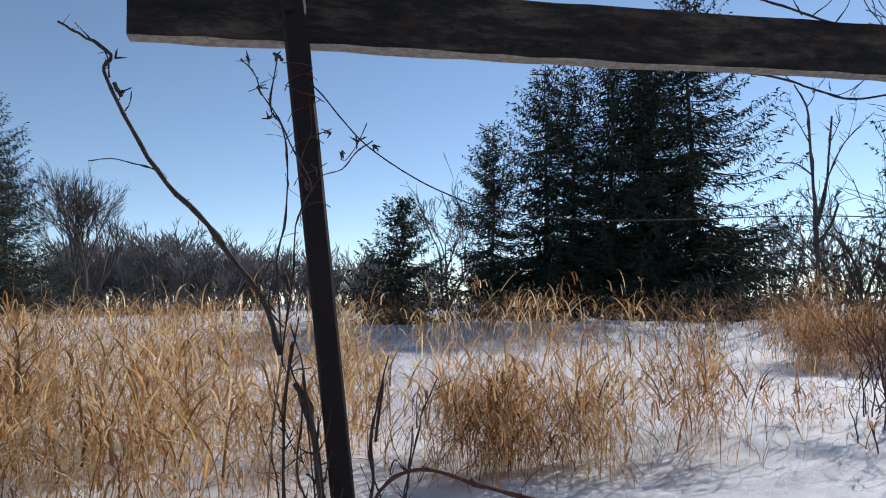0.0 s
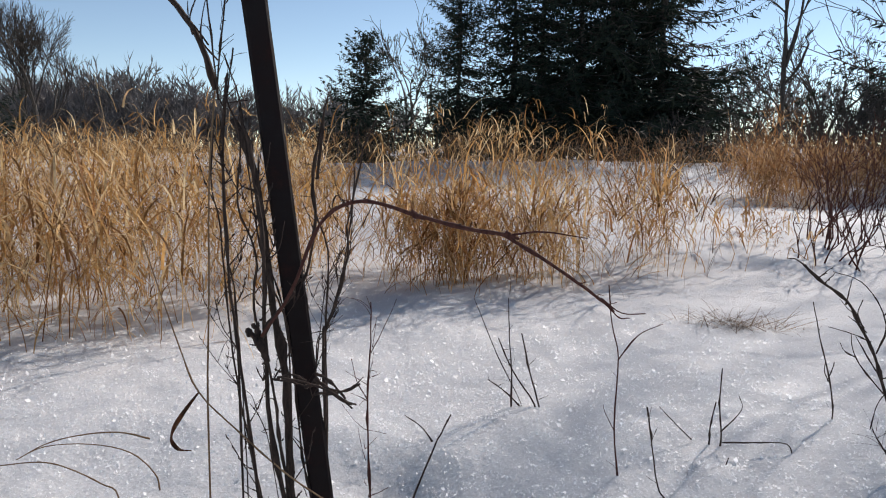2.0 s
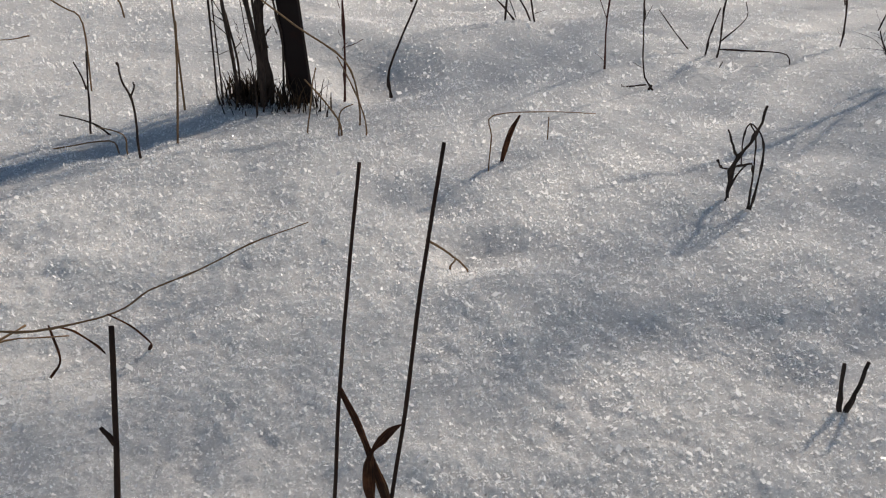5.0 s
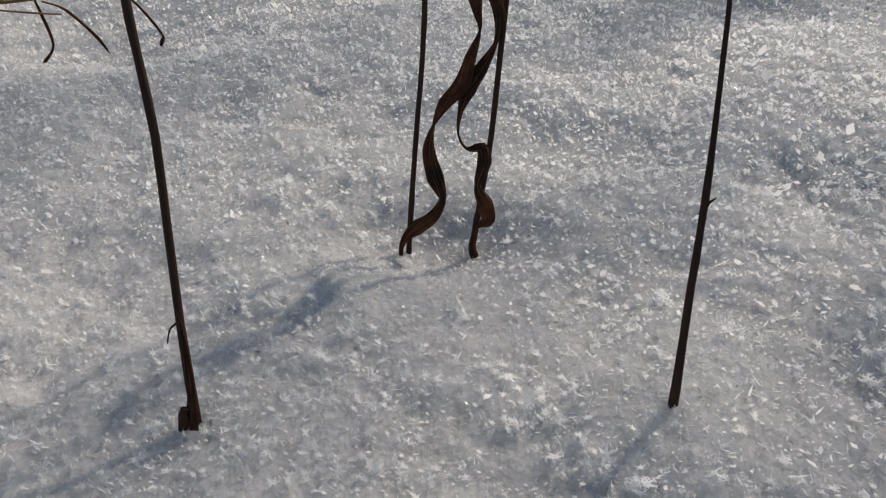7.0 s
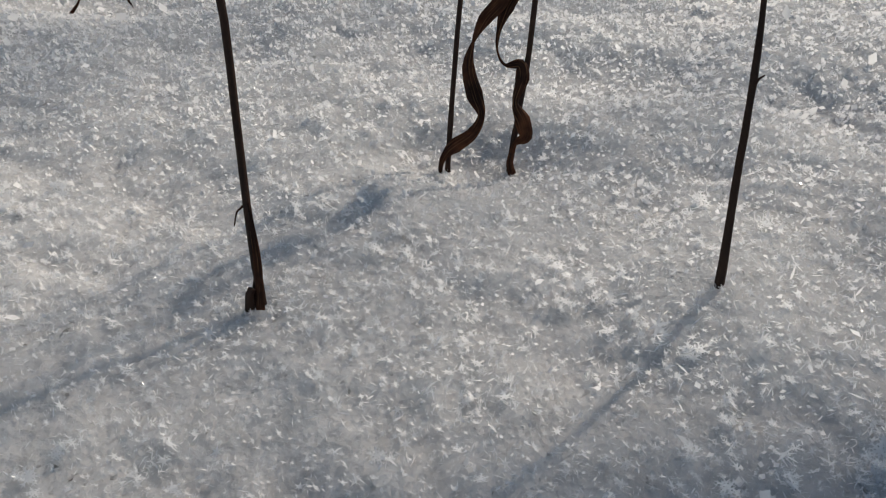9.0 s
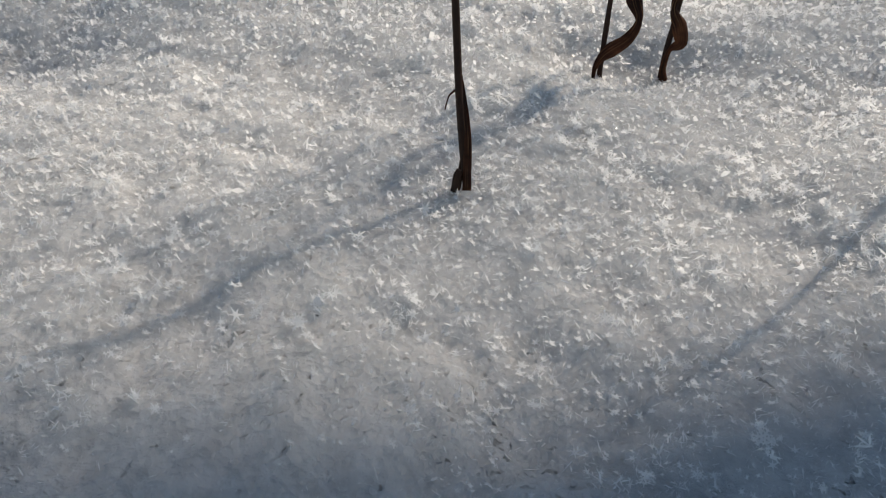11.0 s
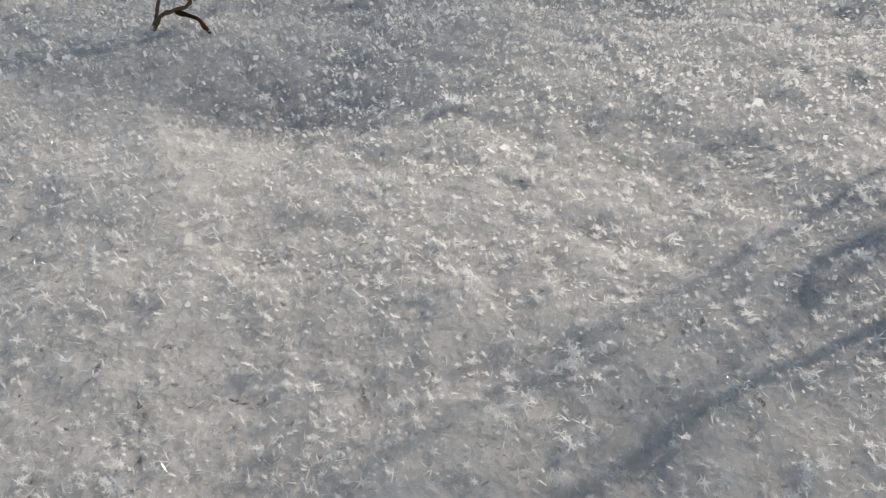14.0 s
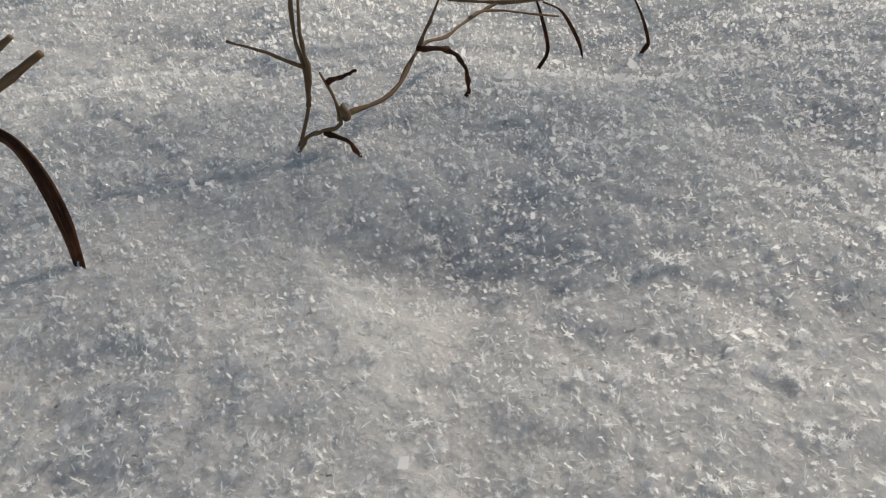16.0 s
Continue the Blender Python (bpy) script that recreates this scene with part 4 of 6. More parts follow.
cornerg = thing("bent_grass", (0.15, 0.862, 0.0), "dry grass stem folded level above snow", "grass")
stem(cornerg, "stem", [(0.1510, 0.8870, 0.0030), (0.1515, 0.8867, 0.0459), (0.1518, 0.8866, 0.0745), (0.2362, 0.9739, 0.0554), (0.3207, 1.0613, 0.0283)], 0.0012, 0.0007, PALE, 0.2, root=True)
stem(cornerg, "stem", [(0.2360, 0.9560, 0.0200), (0.2344, 0.9557, 0.0541)], 0.0010, 0.0008, PALE, 0.2)
knotted = thing("knotted_twig", (0.459, 0.83, 0.0), "dark upright twig tangled in wiry tendrils", "twig")
stem(knotted, "stem", [(0.459, 0.830, -0.002), (0.461, 0.834, 0.043), (0.474, 0.838, 0.078), (0.484, 0.842, 0.119)], 0.0026, 0.0016, TWIG, 0.8, root=True)
stem(knotted, "twig", [(0.462, 0.835, 0.050), (0.452, 0.837, 0.067), (0.442, 0.839, 0.087)], 0.002, 0.0012, TWIG, 0.8)
stem(knotted, "tendril", [(0.478, 0.800, -0.003), (0.480, 0.805, 0.054), (0.474, 0.809, 0.088), (0.455, 0.810, 0.105), (0.451, 0.809, 0.086), (0.455, 0.805, 0.053)], 0.0011, 0.0009, TWIG, 0.8)
stem(knotted, "tendril", [(0.475, 0.800, -0.002), (0.472, 0.804, 0.040), (0.466, 0.809, 0.087), (0.455, 0.811, 0.106)], 0.0011, 0.0009, TWIG, 0.8)
stem(knotted, "tendril", [(0.429, 0.816, 0.055), (0.437, 0.815, 0.045), (0.453, 0.815, 0.048), (0.472, 0.815, 0.053)], 0.0011, 0.0009, TWIG, 0.8)
stem(knotted, "tendril", [(0.448, 0.810, 0.003), (0.456, 0.814, 0.036), (0.469, 0.815, 0.053), (0.476, 0.814, 0.040), (0.479, 0.809, -0.006)], 0.001, 0.0008, TWIG, 0.8)
vtwig = thing("forked_twig", (0.416, 0.414, 0.0), "small dark V-shaped twig stuck in snow", "twig")
stem(vtwig, "stem", [(0.416, 0.414, -0.010), (0.412, 0.420, 0.018), (0.410, 0.424, 0.041)], 0.002, 0.0016, TWIG, 0.5, root=True)
stem(vtwig, "stem", [(0.417, 0.414, -0.008), (0.424, 0.419, 0.017), (0.429, 0.425, 0.043)], 0.002, 0.0016, TWIG, 0.5, root=True)
pitg = thing("fallen_grass", (0.121, 0.64, 0.0), "scrap of dry grass in a melted hollow", "grass")
stem(pitg, "stem", [(0.076, 0.640, 0.017), (0.099, 0.640, 0.003), (0.121, 0.640, -0.017)], 0.0014, 0.001, PALE, 0.3, root=True)
stem(pitg, "stem", [(0.099, 0.640, 0.003), (0.108, 0.640, -0.005), (0.103, 0.640, -0.014)], 0.0012, 0.0009, PALE, 0.3, root=True)
sprig = thing("grass_sprig", (-0.314, 0.265, 0.0), "withered grass sprig with curled hanging leaves", "grass")
stem(sprig, "stem", [(-0.314, 0.265, -0.011), (-0.311, 0.271, 0.001), (-0.307, 0.280, 0.019), (-0.309, 0.286, 0.032), (-0.315, 0.294, 0.048), (-0.318, 0.305, 0.069)], 0.0011, 0.0008, PALE, 0.5, root=True)
stem(sprig, "stem", [(-0.307, 0.280, 0.019), (-0.307, 0.286, 0.032), (-0.312, 0.294, 0.048), (-0.314, 0.305, 0.069)], 0.0011, 0.0007, PALE, 0.5)
stem(sprig, "twig", [(-0.310, 0.287, 0.035), (-0.328, 0.290, 0.040), (-0.348, 0.292, 0.044)], 0.0011, 0.0005, PALE, 0.5)
stem(sprig, "stem", [(-0.313, 0.268, -0.004), (-0.307, 0.273, 0.007), (-0.299, 0.275, 0.010), (-0.292, 0.276, 0.012), (-0.291, 0.279, 0.017)], 0.0011, 0.0008, PALE, 0.5)
stem(sprig, "leaf", [(-0.299, 0.275, 0.009), (-0.288, 0.273, 0.007), (-0.281, 0.270, 0.000), (-0.278, 0.267, -0.006)], 0.0012, 0.0007, LEAF, 0.5)
stem(sprig, "twig", [(-0.292, 0.277, 0.014), (-0.294, 0.281, 0.022), (-0.302, 0.286, 0.033)], 0.0008, 0.0005, PALE, 0.5)
stem(sprig, "leaf", [(-0.298, 0.284, 0.029), (-0.291, 0.286, 0.032), (-0.285, 0.287, 0.034)], 0.0012, 0.0007, LEAF, 0.5)
stem(sprig, "bud", [(-0.292, 0.280, 0.020), (-0.289, 0.279, 0.017), (-0.289, 0.278, 0.015)], 0.0024, 0.0016, PALE, 0.3)
stem(sprig, "stem", [(-0.293, 0.283, 0.014), (-0.282, 0.316, 0.019), (-0.274, 0.349, 0.024), (-0.266, 0.381, 0.024), (-0.257, 0.413, 0.024), (-0.242, 0.445, 0.024)], 0.001, 0.0008, PALE, 0.5)
stem(sprig, "twig", [(-0.271, 0.338, 0.027), (-0.266, 0.346, 0.038), (-0.262, 0.355, 0.049)], 0.0009, 0.0006, PALE, 0.5)
stem(sprig, "leaf", [(-0.271, 0.336, 0.028), (-0.257, 0.343, 0.025), (-0.250, 0.348, 0.016), (-0.249, 0.353, 0.003), (-0.253, 0.358, -0.011)], 0.0014, 0.0008, LEAF, 0.5)
stem(sprig, "stem", [(-0.258, 0.402, 0.024), (-0.250, 0.427, 0.021), (-0.212, 0.451, 0.011)], 0.0008, 0.0006, PALE, 0.5)
stem(sprig, "stem", [(-0.278, 0.435, 0.025), (-0.228, 0.442, 0.025), (-0.181, 0.451, 0.036), (-0.142, 0.460, 0.052), (-0.107, 0.472, 0.075), (-0.067, 0.482, 0.092), (-0.017, 0.491, 0.107)], 0.001, 0.0005, PALE, 0.5)
bladestalk = thing("broken_reed", (-0.406, 0.199, 0.0), "pale broken reed ends above the snow", "reed")
stem(bladestalk, "stem", [(-0.406, 0.199, 0.046), (-0.389, 0.202, 0.056), (-0.371, 0.207, 0.067)], 0.002, 0.0016, PALE, 0.2)
stem(bladestalk, "stem", [(-0.398, 0.205, 0.062), (-0.383, 0.209, 0.072)], 0.0016, 0.0012, PALE, 0.2)
ribbon(reedM, "leaf", [(0.0442, 0.2525, 0.1351), (0.0470, 0.2508, 0.1297), (0.0530, 0.2472, 0.1188), (0.0580, 0.2436, 0.1076), (0.0625, 0.2399, 0.0962), (0.0676, 0.2361, 0.0846), (0.0703, 0.2331, 0.0751), (0.0690, 0.2303, 0.0665), (0.0637, 0.2274, 0.0576), (0.0588, 0.2249, 0.0499), (0.0559, 0.2224, 0.0421), (0.0552, 0.2198, 0.0344), (0.0583, 0.2181, 0.0290), (0.0642, 0.2181, 0.0290), (0.0654, 0.2164, 0.0238), (0.0627, 0.2135, 0.0149), (0.0657, 0.2114, 0.0082), (0.0671, 0.2092, 0.0018), (0.0630, 0.2083, -0.0012), (0.0610, 0.2059, -0.0085), (0.0621, 0.2043, -0.0134), (0.0627, 0.2029, -0.0179)],
       [0.0013, 0.0015, 0.0019, 0.0016, 0.0020, 0.0028, 0.0022, 0.0008, 0.0026, 0.0030, 0.0010, 0.0004, 0.0006, 0.0024, 0.0029, 0.0011, 0.0034, 0.0029, 0.0009, 0.0015, 0.0018, 0.0006], LEAF, (0, -0.8, 0.6), 0.1, "long brown twisted ribbon leaf")
ribbon(reedR, "leaf", [(0.0763, 0.2463, 0.1191), (0.0709, 0.2451, 0.1153), (0.0663, 0.2434, 0.1102), (0.0618, 0.2415, 0.1043), (0.0601, 0.2389, 0.0961), (0.0607, 0.2354, 0.0855), (0.0621, 0.2327, 0.0772), (0.0630, 0.2307, 0.0709), (0.0599, 0.2280, 0.0624), (0.0563, 0.2247, 0.0523), (0.0500, 0.2225, 0.0457), (0.0457, 0.2200, 0.0379), (0.0437, 0.2170, 0.0287), (0.0463, 0.2136, 0.0182), (0.0490, 0.2110, 0.0103), (0.0451, 0.2087, 0.0033), (0.0385, 0.2073, -0.0011), (0.0345, 0.2062, -0.0046), (0.0324, 0.2048, -0.0088), (0.0323, 0.2029, -0.0147)],
       [0.0004, 0.0021, 0.0025, 0.0009, 0.0029, 0.0034, 0.0017, 0.0005, 0.0021, 0.0033, 0.0027, 0.0006, 0.0025, 0.0035, 0.0014, 0.0025, 0.0031, 0.0017, 0.0010, 0.0006], LEAF, (0, -0.8, 0.6), 0.1, "spiral brown dry leaf")
ribbon(reedL, "sheath", [(-0.018, 0.099, 0.002), (-0.018, 0.102, 0.009), (-0.018, 0.105, 0.018), (-0.019, 0.109, 0.027), (-0.020, 0.112, 0.034)],
       [0.0014, 0.0014, 0.0011, 0.0006, 0.0001], LEAF, (0, -0.8, 0.6), 0.4, "papery brown leaf sheath")
ribbon(cornerg, "leaf", [(0.1700, 0.9270, -0.0150), (0.1743, 0.9272, 0.0125), (0.1806, 0.9273, 0.0401), (0.1908, 0.9274, 0.0636)],
       [0.0018, 0.0040, 0.0038, 0.0014], LEAF, (0, -0.8, 0.6), 0.3, "narrow rusty dry leaf")
ribbon(bladestalk, "blade", [(-0.354, 0.169, -0.008), (-0.354, 0.171, -0.000), (-0.356, 0.174, 0.010), (-0.359, 0.177, 0.019), (-0.364, 0.180, 0.031), (-0.371, 0.183, 0.040), (-0.379, 0.185, 0.045), (-0.392, 0.186, 0.049)],
       [0.0010, 0.0028, 0.0030, 0.0030, 0.0028, 0.0024, 0.0022, 0.0020], LEAF, (0, -0.8, 0.6), 0.2, "broad dark brown striped blade")
drooping = thing("drooping_reed", (0.62, 0.38, 0.0), "tall dry reed with long drooping brown leaves", "reed")
stem(drooping, "stem", [(0.62, 0.38, 0.0), (0.615, 0.375, 0.25), (0.60, 0.37, 0.47), (0.57, 0.36, 0.62)], 0.0035, 0.0018, REED, 0.3, root=True)
for tip in ((0.046, 0.323, 0.415), (0.0515, 0.327, 0.418), (0.0575, 0.324, 0.412), (0.064, 0.326, 0.426)):
    # the frayed end of the foremost leaf
    stem(drooping, "shred", [(0.058, 0.325, 0.452), ((0.054 + tip[0]) / 2, 0.325, 0.436), tip], 0.0007, 0.0003, LEAF, 0.4)
ribbon(drooping, "leaf", [(0.049, 0.325, 0.430), (0.053, 0.325, 0.442), (0.059, 0.325, 0.454), (0.071, 0.325, 0.464), (0.084, 0.325, 0.471), (0.100, 0.325, 0.474), (0.121, 0.325, 0.474), (0.146, 0.325, 0.471), (0.373, 0.352, 0.443), (0.600, 0.379, 0.404)],
       [0.0004, 0.0012, 0.0022, 0.0025, 0.0019, 0.0012, 0.0008, 0.0005, 0.0004, 0.0004], LEAF, (0, -0.8, 0.6), 0.35, "long drooping brown leaf")
ribbon(drooping, "leaf", [(0.115, 0.325, 0.442), (0.108, 0.325, 0.453), (0.112, 0.325, 0.462), (0.125, 0.325, 0.466), (0.138, 0.325, 0.468), (0.153, 0.325, 0.469), (0.376, 0.352, 0.491), (0.600, 0.379, 0.503)],
       [0.0004, 0.0006, 0.0012, 0.0015, 0.0014, 0.0005, 0.0004, 0.0004], LEAF, (0, -0.8, 0.6), 0.35, "long drooping brown leaf")
ribbon(drooping, "leaf", [(0.153, 0.325, 0.431), (0.142, 0.325, 0.448), (0.147, 0.325, 0.457), (0.166, 0.325, 0.462), (0.188, 0.325, 0.463), (0.208, 0.325, 0.458), (0.229, 0.325, 0.448), (0.253, 0.325, 0.437), (0.426, 0.346, 0.361), (0.600, 0.367, 0.274)],
       [0.0006, 0.0008, 0.0014, 0.0012, 0.0008, 0.0012, 0.0018, 0.0012, 0.0012, 0.0012], LEAF, (0, -0.8, 0.6), 0.35, "long drooping brown leaf")
ribbon(drooping, "leaf", [(0.170, 0.325, 0.390), (0.176, 0.325, 0.402), (0.189, 0.325, 0.415), (0.208, 0.325, 0.420), (0.228, 0.325, 0.418), (0.252, 0.325, 0.412), (0.279, 0.325, 0.405), (0.439, 0.344, 0.361), (0.600, 0.364, 0.307)],
       [0.0006, 0.0018, 0.0026, 0.0030, 0.0032, 0.0030, 0.0029, 0.0029, 0.0029], LEAF, (0, -0.8, 0.6), 0.35, "long drooping brown leaf")
ribbon(drooping, "leaf", [(0.184, 0.325, 0.350), (0.176, 0.325, 0.361), (0.168, 0.325, 0.375), (0.164, 0.325, 0.390), (0.167, 0.325, 0.405), (0.188, 0.325, 0.421), (0.227, 0.325, 0.424), (0.255, 0.325, 0.425), (0.428, 0.346, 0.432), (0.600, 0.366, 0.429)],
       [0.0004, 0.0019, 0.0019, 0.0010, 0.0008, 0.0010, 0.0016, 0.0010, 0.0010, 0.0010], LEAF, (0, -0.8, 0.6), 0.35, "long drooping brown leaf")
ribbon(sprig, "leaf", [(-0.226, 0.449, 0.022), (-0.2225, 0.4455, 0.014), (-0.2169, 0.4389, -0.0052), (-0.2210, 0.430, -0.014), (-0.2266, 0.4208, -0.0215)],
       [0.0007, 0.0010, 0.0014, 0.0012, 0.0005], LEAF, (0, -0.8, 0.6), 0.5)
ribbon(sprig, "leaf", [(-0.222, 0.450, 0.020), (-0.212, 0.455, 0.014), (-0.2052, 0.4609, 0.0024), (-0.1995, 0.468, -0.012), (-0.1972, 0.4739, -0.0248)],
       [0.0006, 0.0009, 0.0012, 0.0012, 0.0005], LEAF, (0, -0.8, 0.6), 0.5)
ribbon(sprig, "leaf", [(-0.1772, 0.4522, 0.0340), (-0.165, 0.464, 0.014), (-0.1569, 0.4745, -0.0093), (-0.158, 0.476, -0.016), (-0.1629, 0.4777, -0.0238)],
       [0.0006, 0.0008, 0.0012, 0.0018, 0.0006], LEAF, (0, -0.8, 0.6), 0.5)
dead_tree = thing("dead_tree", (9.42, 20.0, 0.3), "tall dead leafless tree with crooked limbs", "tree")
stem(dead_tree, "trunk", [(9.41, 20.00, 0.69), (9.42, 20.00, 2.21), (9.40, 20.00, 3.90), (9.35, 20.00, 5.15), (9.31, 20.00, 6.09), (8.99, 20.00, 6.73)], 0.068, 0.020, BARK, 0.4, root=True)
stem(dead_tree, "limb", [(9.44, 20.00, 2.82), (9.73, 20.00, 3.90), (9.87, 20.00, 4.98), (9.97, 20.00, 5.84)], 0.048, 0.020, BARK, 0.4)
spurs(dead_tree, [(9.44, 20.00, 2.82), (9.73, 20.00, 3.90), (9.87, 20.00, 4.98), (9.97, 20.00, 5.84)], 5, 0.26, 0.008, BARK)
stem(dead_tree, "limb", [(9.74, 20.00, 4.05), (10.20, 20.00, 4.98), (10.68, 20.00, 5.52), (11.12, 20.00, 5.93)], 0.024, 0.008, BARK, 0.4)
spurs(dead_tree, [(9.74, 20.00, 4.05), (10.20, 20.00, 4.98), (10.68, 20.00, 5.52), (11.12, 20.00, 5.93)], 5, 0.26, 0.008, BARK)
stem(dead_tree, "limb", [(9.44, 20.00, 2.36), (9.80, 20.00, 2.82), (10.04, 20.00, 3.43)], 0.041, 0.034, BARK, 0.4)
spurs(dead_tree, [(9.44, 20.00, 2.36), (9.80, 20.00, 2.82), (10.04, 20.00, 3.43)], 5, 0.26, 0.008, BARK)
stem(dead_tree, "limb", [(9.38, 20.00, 4.21), (8.97, 20.00, 4.53), (8.52, 20.00, 4.57), (8.19, 20.00, 4.82)], 0.020, 0.007, BARK, 0.4)
spurs(dead_tree, [(9.38, 20.00, 4.21), (8.97, 20.00, 4.53), (8.52, 20.00, 4.57), (8.19, 20.00, 4.82)], 5, 0.26, 0.008, BARK)
stem(dead_tree, "limb", [(9.36, 20.00, 5.07), (9.02, 20.00, 5.70), (8.72, 20.00, 5.94), (8.31, 20.00, 6.19)], 0.017, 0.005, BARK, 0.4)
spurs(dead_tree, [(9.36, 20.00, 5.07), (9.02, 20.00, 5.70), (8.72, 20.00, 5.94), (8.31, 20.00, 6.19)], 5, 0.26, 0.008, BARK)
stem(dead_tree, "limb", [(9.31, 20.00, 6.09), (9.51, 20.00, 6.40), (9.49, 20.00, 6.80)], 0.014, 0.005, BARK, 0.4)
spurs(dead_tree, [(9.31, 20.00, 6.09), (9.51, 20.00, 6.40), (9.49, 20.00, 6.80)], 5, 0.26, 0.008, BARK)
stem(dead_tree, "limb", [(9.91, 20.00, 5.14), (10.16, 20.00, 5.68), (10.15, 20.00, 6.16)], 0.014, 0.005, BARK, 0.4)
spurs(dead_tree, [(9.91, 20.00, 5.14), (10.16, 20.00, 5.68), (10.15, 20.00, 6.16)], 5, 0.26, 0.008, BARK)
stem(dead_tree, "limb", [(8.93, 20.00, 5.31), (8.63, 20.00, 5.39), (8.39, 20.00, 5.16)], 0.010, 0.004, BARK, 0.4)
spurs(dead_tree, [(8.93, 20.00, 5.31), (8.63, 20.00, 5.39), (8.39, 20.00, 5.16)], 5, 0.26, 0.008, BARK)
stem(dead_tree, "limb", [(10.36, 20.00, 5.16), (10.63, 20.00, 6.07), (10.57, 20.00, 6.46)], 0.008, 0.004, BARK, 0.4)
spurs(dead_tree, [(10.36, 20.00, 5.16), (10.63, 20.00, 6.07), (10.57, 20.00, 6.46)], 5, 0.26, 0.008, BARK)
stem(dead_tree, "limb", [(9.40, 20.00, 3.90), (9.09, 20.00, 3.67), (8.84, 20.00, 3.21)], 0.010, 0.004, BARK, 0.4)
spurs(dead_tree, [(9.40, 20.00, 3.90), (9.09, 20.00, 3.67), (8.84, 20.00, 3.21)], 5, 0.26, 0.008, BARK)
stem(dead_tree, "limb", [(9.02, 20.00, 5.75), (8.86, 20.00, 6.26), (8.90, 20.00, 6.57)], 0.008, 0.003, BARK, 0.4)
spurs(dead_tree, [(9.02, 20.00, 5.75), (8.86, 20.00, 6.26), (8.90, 20.00, 6.57)], 5, 0.26, 0.008, BARK)
stem(dead_tree, "limb", [(10.04, 20.00, 3.40), (9.96, 20.00, 3.59), (10.15, 20.00, 3.77)], 0.020, 0.010, BARK, 0.4)
spurs(dead_tree, [(10.04, 20.00, 3.40), (9.96, 20.00, 3.59), (10.15, 20.00, 3.77)], 5, 0.26, 0.008, BARK)
overhang = thing("overhanging_branch", (2.4, 2.05, 1.6), "thin bare branch hanging in from outside the board", "branch")
stem(overhang, "branch", [(0.78, 1.95, 1.66), (0.87, 1.95, 1.63), (0.97, 1.95, 1.59), (1.06, 1.95, 1.57), (1.17, 1.95, 1.55)], 0.0032, 0.003, TWIG, 0.4)
stem(overhang, "branch", [(0.70, 1.95, 1.46), (0.77, 1.95, 1.45), (0.86, 1.95, 1.43), (0.91, 1.95, 1.41), (1.00, 1.95, 1.38), (1.07, 1.95, 1.38), (1.16, 1.95, 1.40)], 0.0032, 0.003, TWIG, 0.4)
stem(overhang, "twig", [(0.86, 1.95, 1.43), (0.83, 1.95, 1.47), (0.81, 1.95, 1.50)], 0.0018, 0.0008, TWIG, 0.4)
stem(overhang, "twig", [(0.93, 1.95, 1.61), (0.98, 1.95, 1.65), (0.99, 1.95, 1.68)], 0.0018, 0.0008, TWIG, 0.4)
stem(overhang, "twig", [(0.99, 1.95, 1.59), (1.02, 1.95, 1.63), (1.04, 1.95, 1.68)], 0.0018, 0.0008, TWIG, 0.4)
stem(overhang, "twig", [(0.90, 1.95, 1.61), (0.88, 1.95, 1.65), (0.87, 1.95, 1.68)], 0.0018, 0.0008, TWIG, 0.4)
spurs(overhang, [(1.0, 1.95, 1.66), (1.15, 1.95, 1.63), (1.3, 1.95, 1.6)], 6, 0.05, 0.0012, TWIG)
spurs(overhang, [(0.9, 1.95, 1.42), (1.1, 1.95, 1.37), (1.3, 1.95, 1.38)], 4, 0.04, 0.0012, TWIG)
stem(reedL, "base_knob", [(-0.0218, 0.1005, -0.004), (-0.0214, 0.1010, 0.004), (-0.0203, 0.1020, 0.0075)], 0.0017, 0.0012, REED, 0.2)
stem(reedL, "shred", [(-0.0222, 0.114, 0.028), (-0.0240, 0.113, 0.0265), (-0.0252, 0.112, 0.0225)], 0.0004, 0.0002, LEAF, 0.2)

def buds(owner, places, size, material):
    """Small withered bud clusters along a vine."""
    for p in places:
        for _ in range(4):
            d = RNG.normal(0, 1, 3) + np.array([0, 0, 0.5])
            d *= size * RNG.uniform(0.6, 1.3) / np.linalg.norm(d)
            stem(owner, "bud", [np.array(p), np.array(p) + d * 0.5, np.array(p) + d], 0.0019, 0.0006, material, 0.4)


buds(upvine, [(-0.338, 1.105, 1.181), (-0.320, 1.105, 1.131), (-0.310, 1.105, 1.230), (-0.204, 1.105, 1.077), (-0.181, 1.105, 1.093), (-0.223, 1.105, 1.107), (-0.245, 1.105, 1.050), (-0.262, 1.105, 1.023), (-0.156, 1.105, 1.086), (-0.353, 1.105, 1.226)], 0.014, TWIG)
buds(leftvine, [(-0.565, 1.128, 1.185), (-0.578, 1.128, 1.240)], 0.016, TWIG)
for turn in range(5):
    # thin tendrils wound round the post
    z = 0.98 + 0.052 * turn
    x = -0.149 - 0.156 * (z + 0.05) / 1.47
    stem(upvine, "tendril", [(x - 0.026, 1.148, z), (x - 0.012, 1.130, z + 0.012), (x + 0.014, 1.130, z + 0.022), (x + 0.027, 1.150, z + 0.016 + 0.02 * (turn % 2))], 0.0008, 0.0007, TWIG, 0.3)



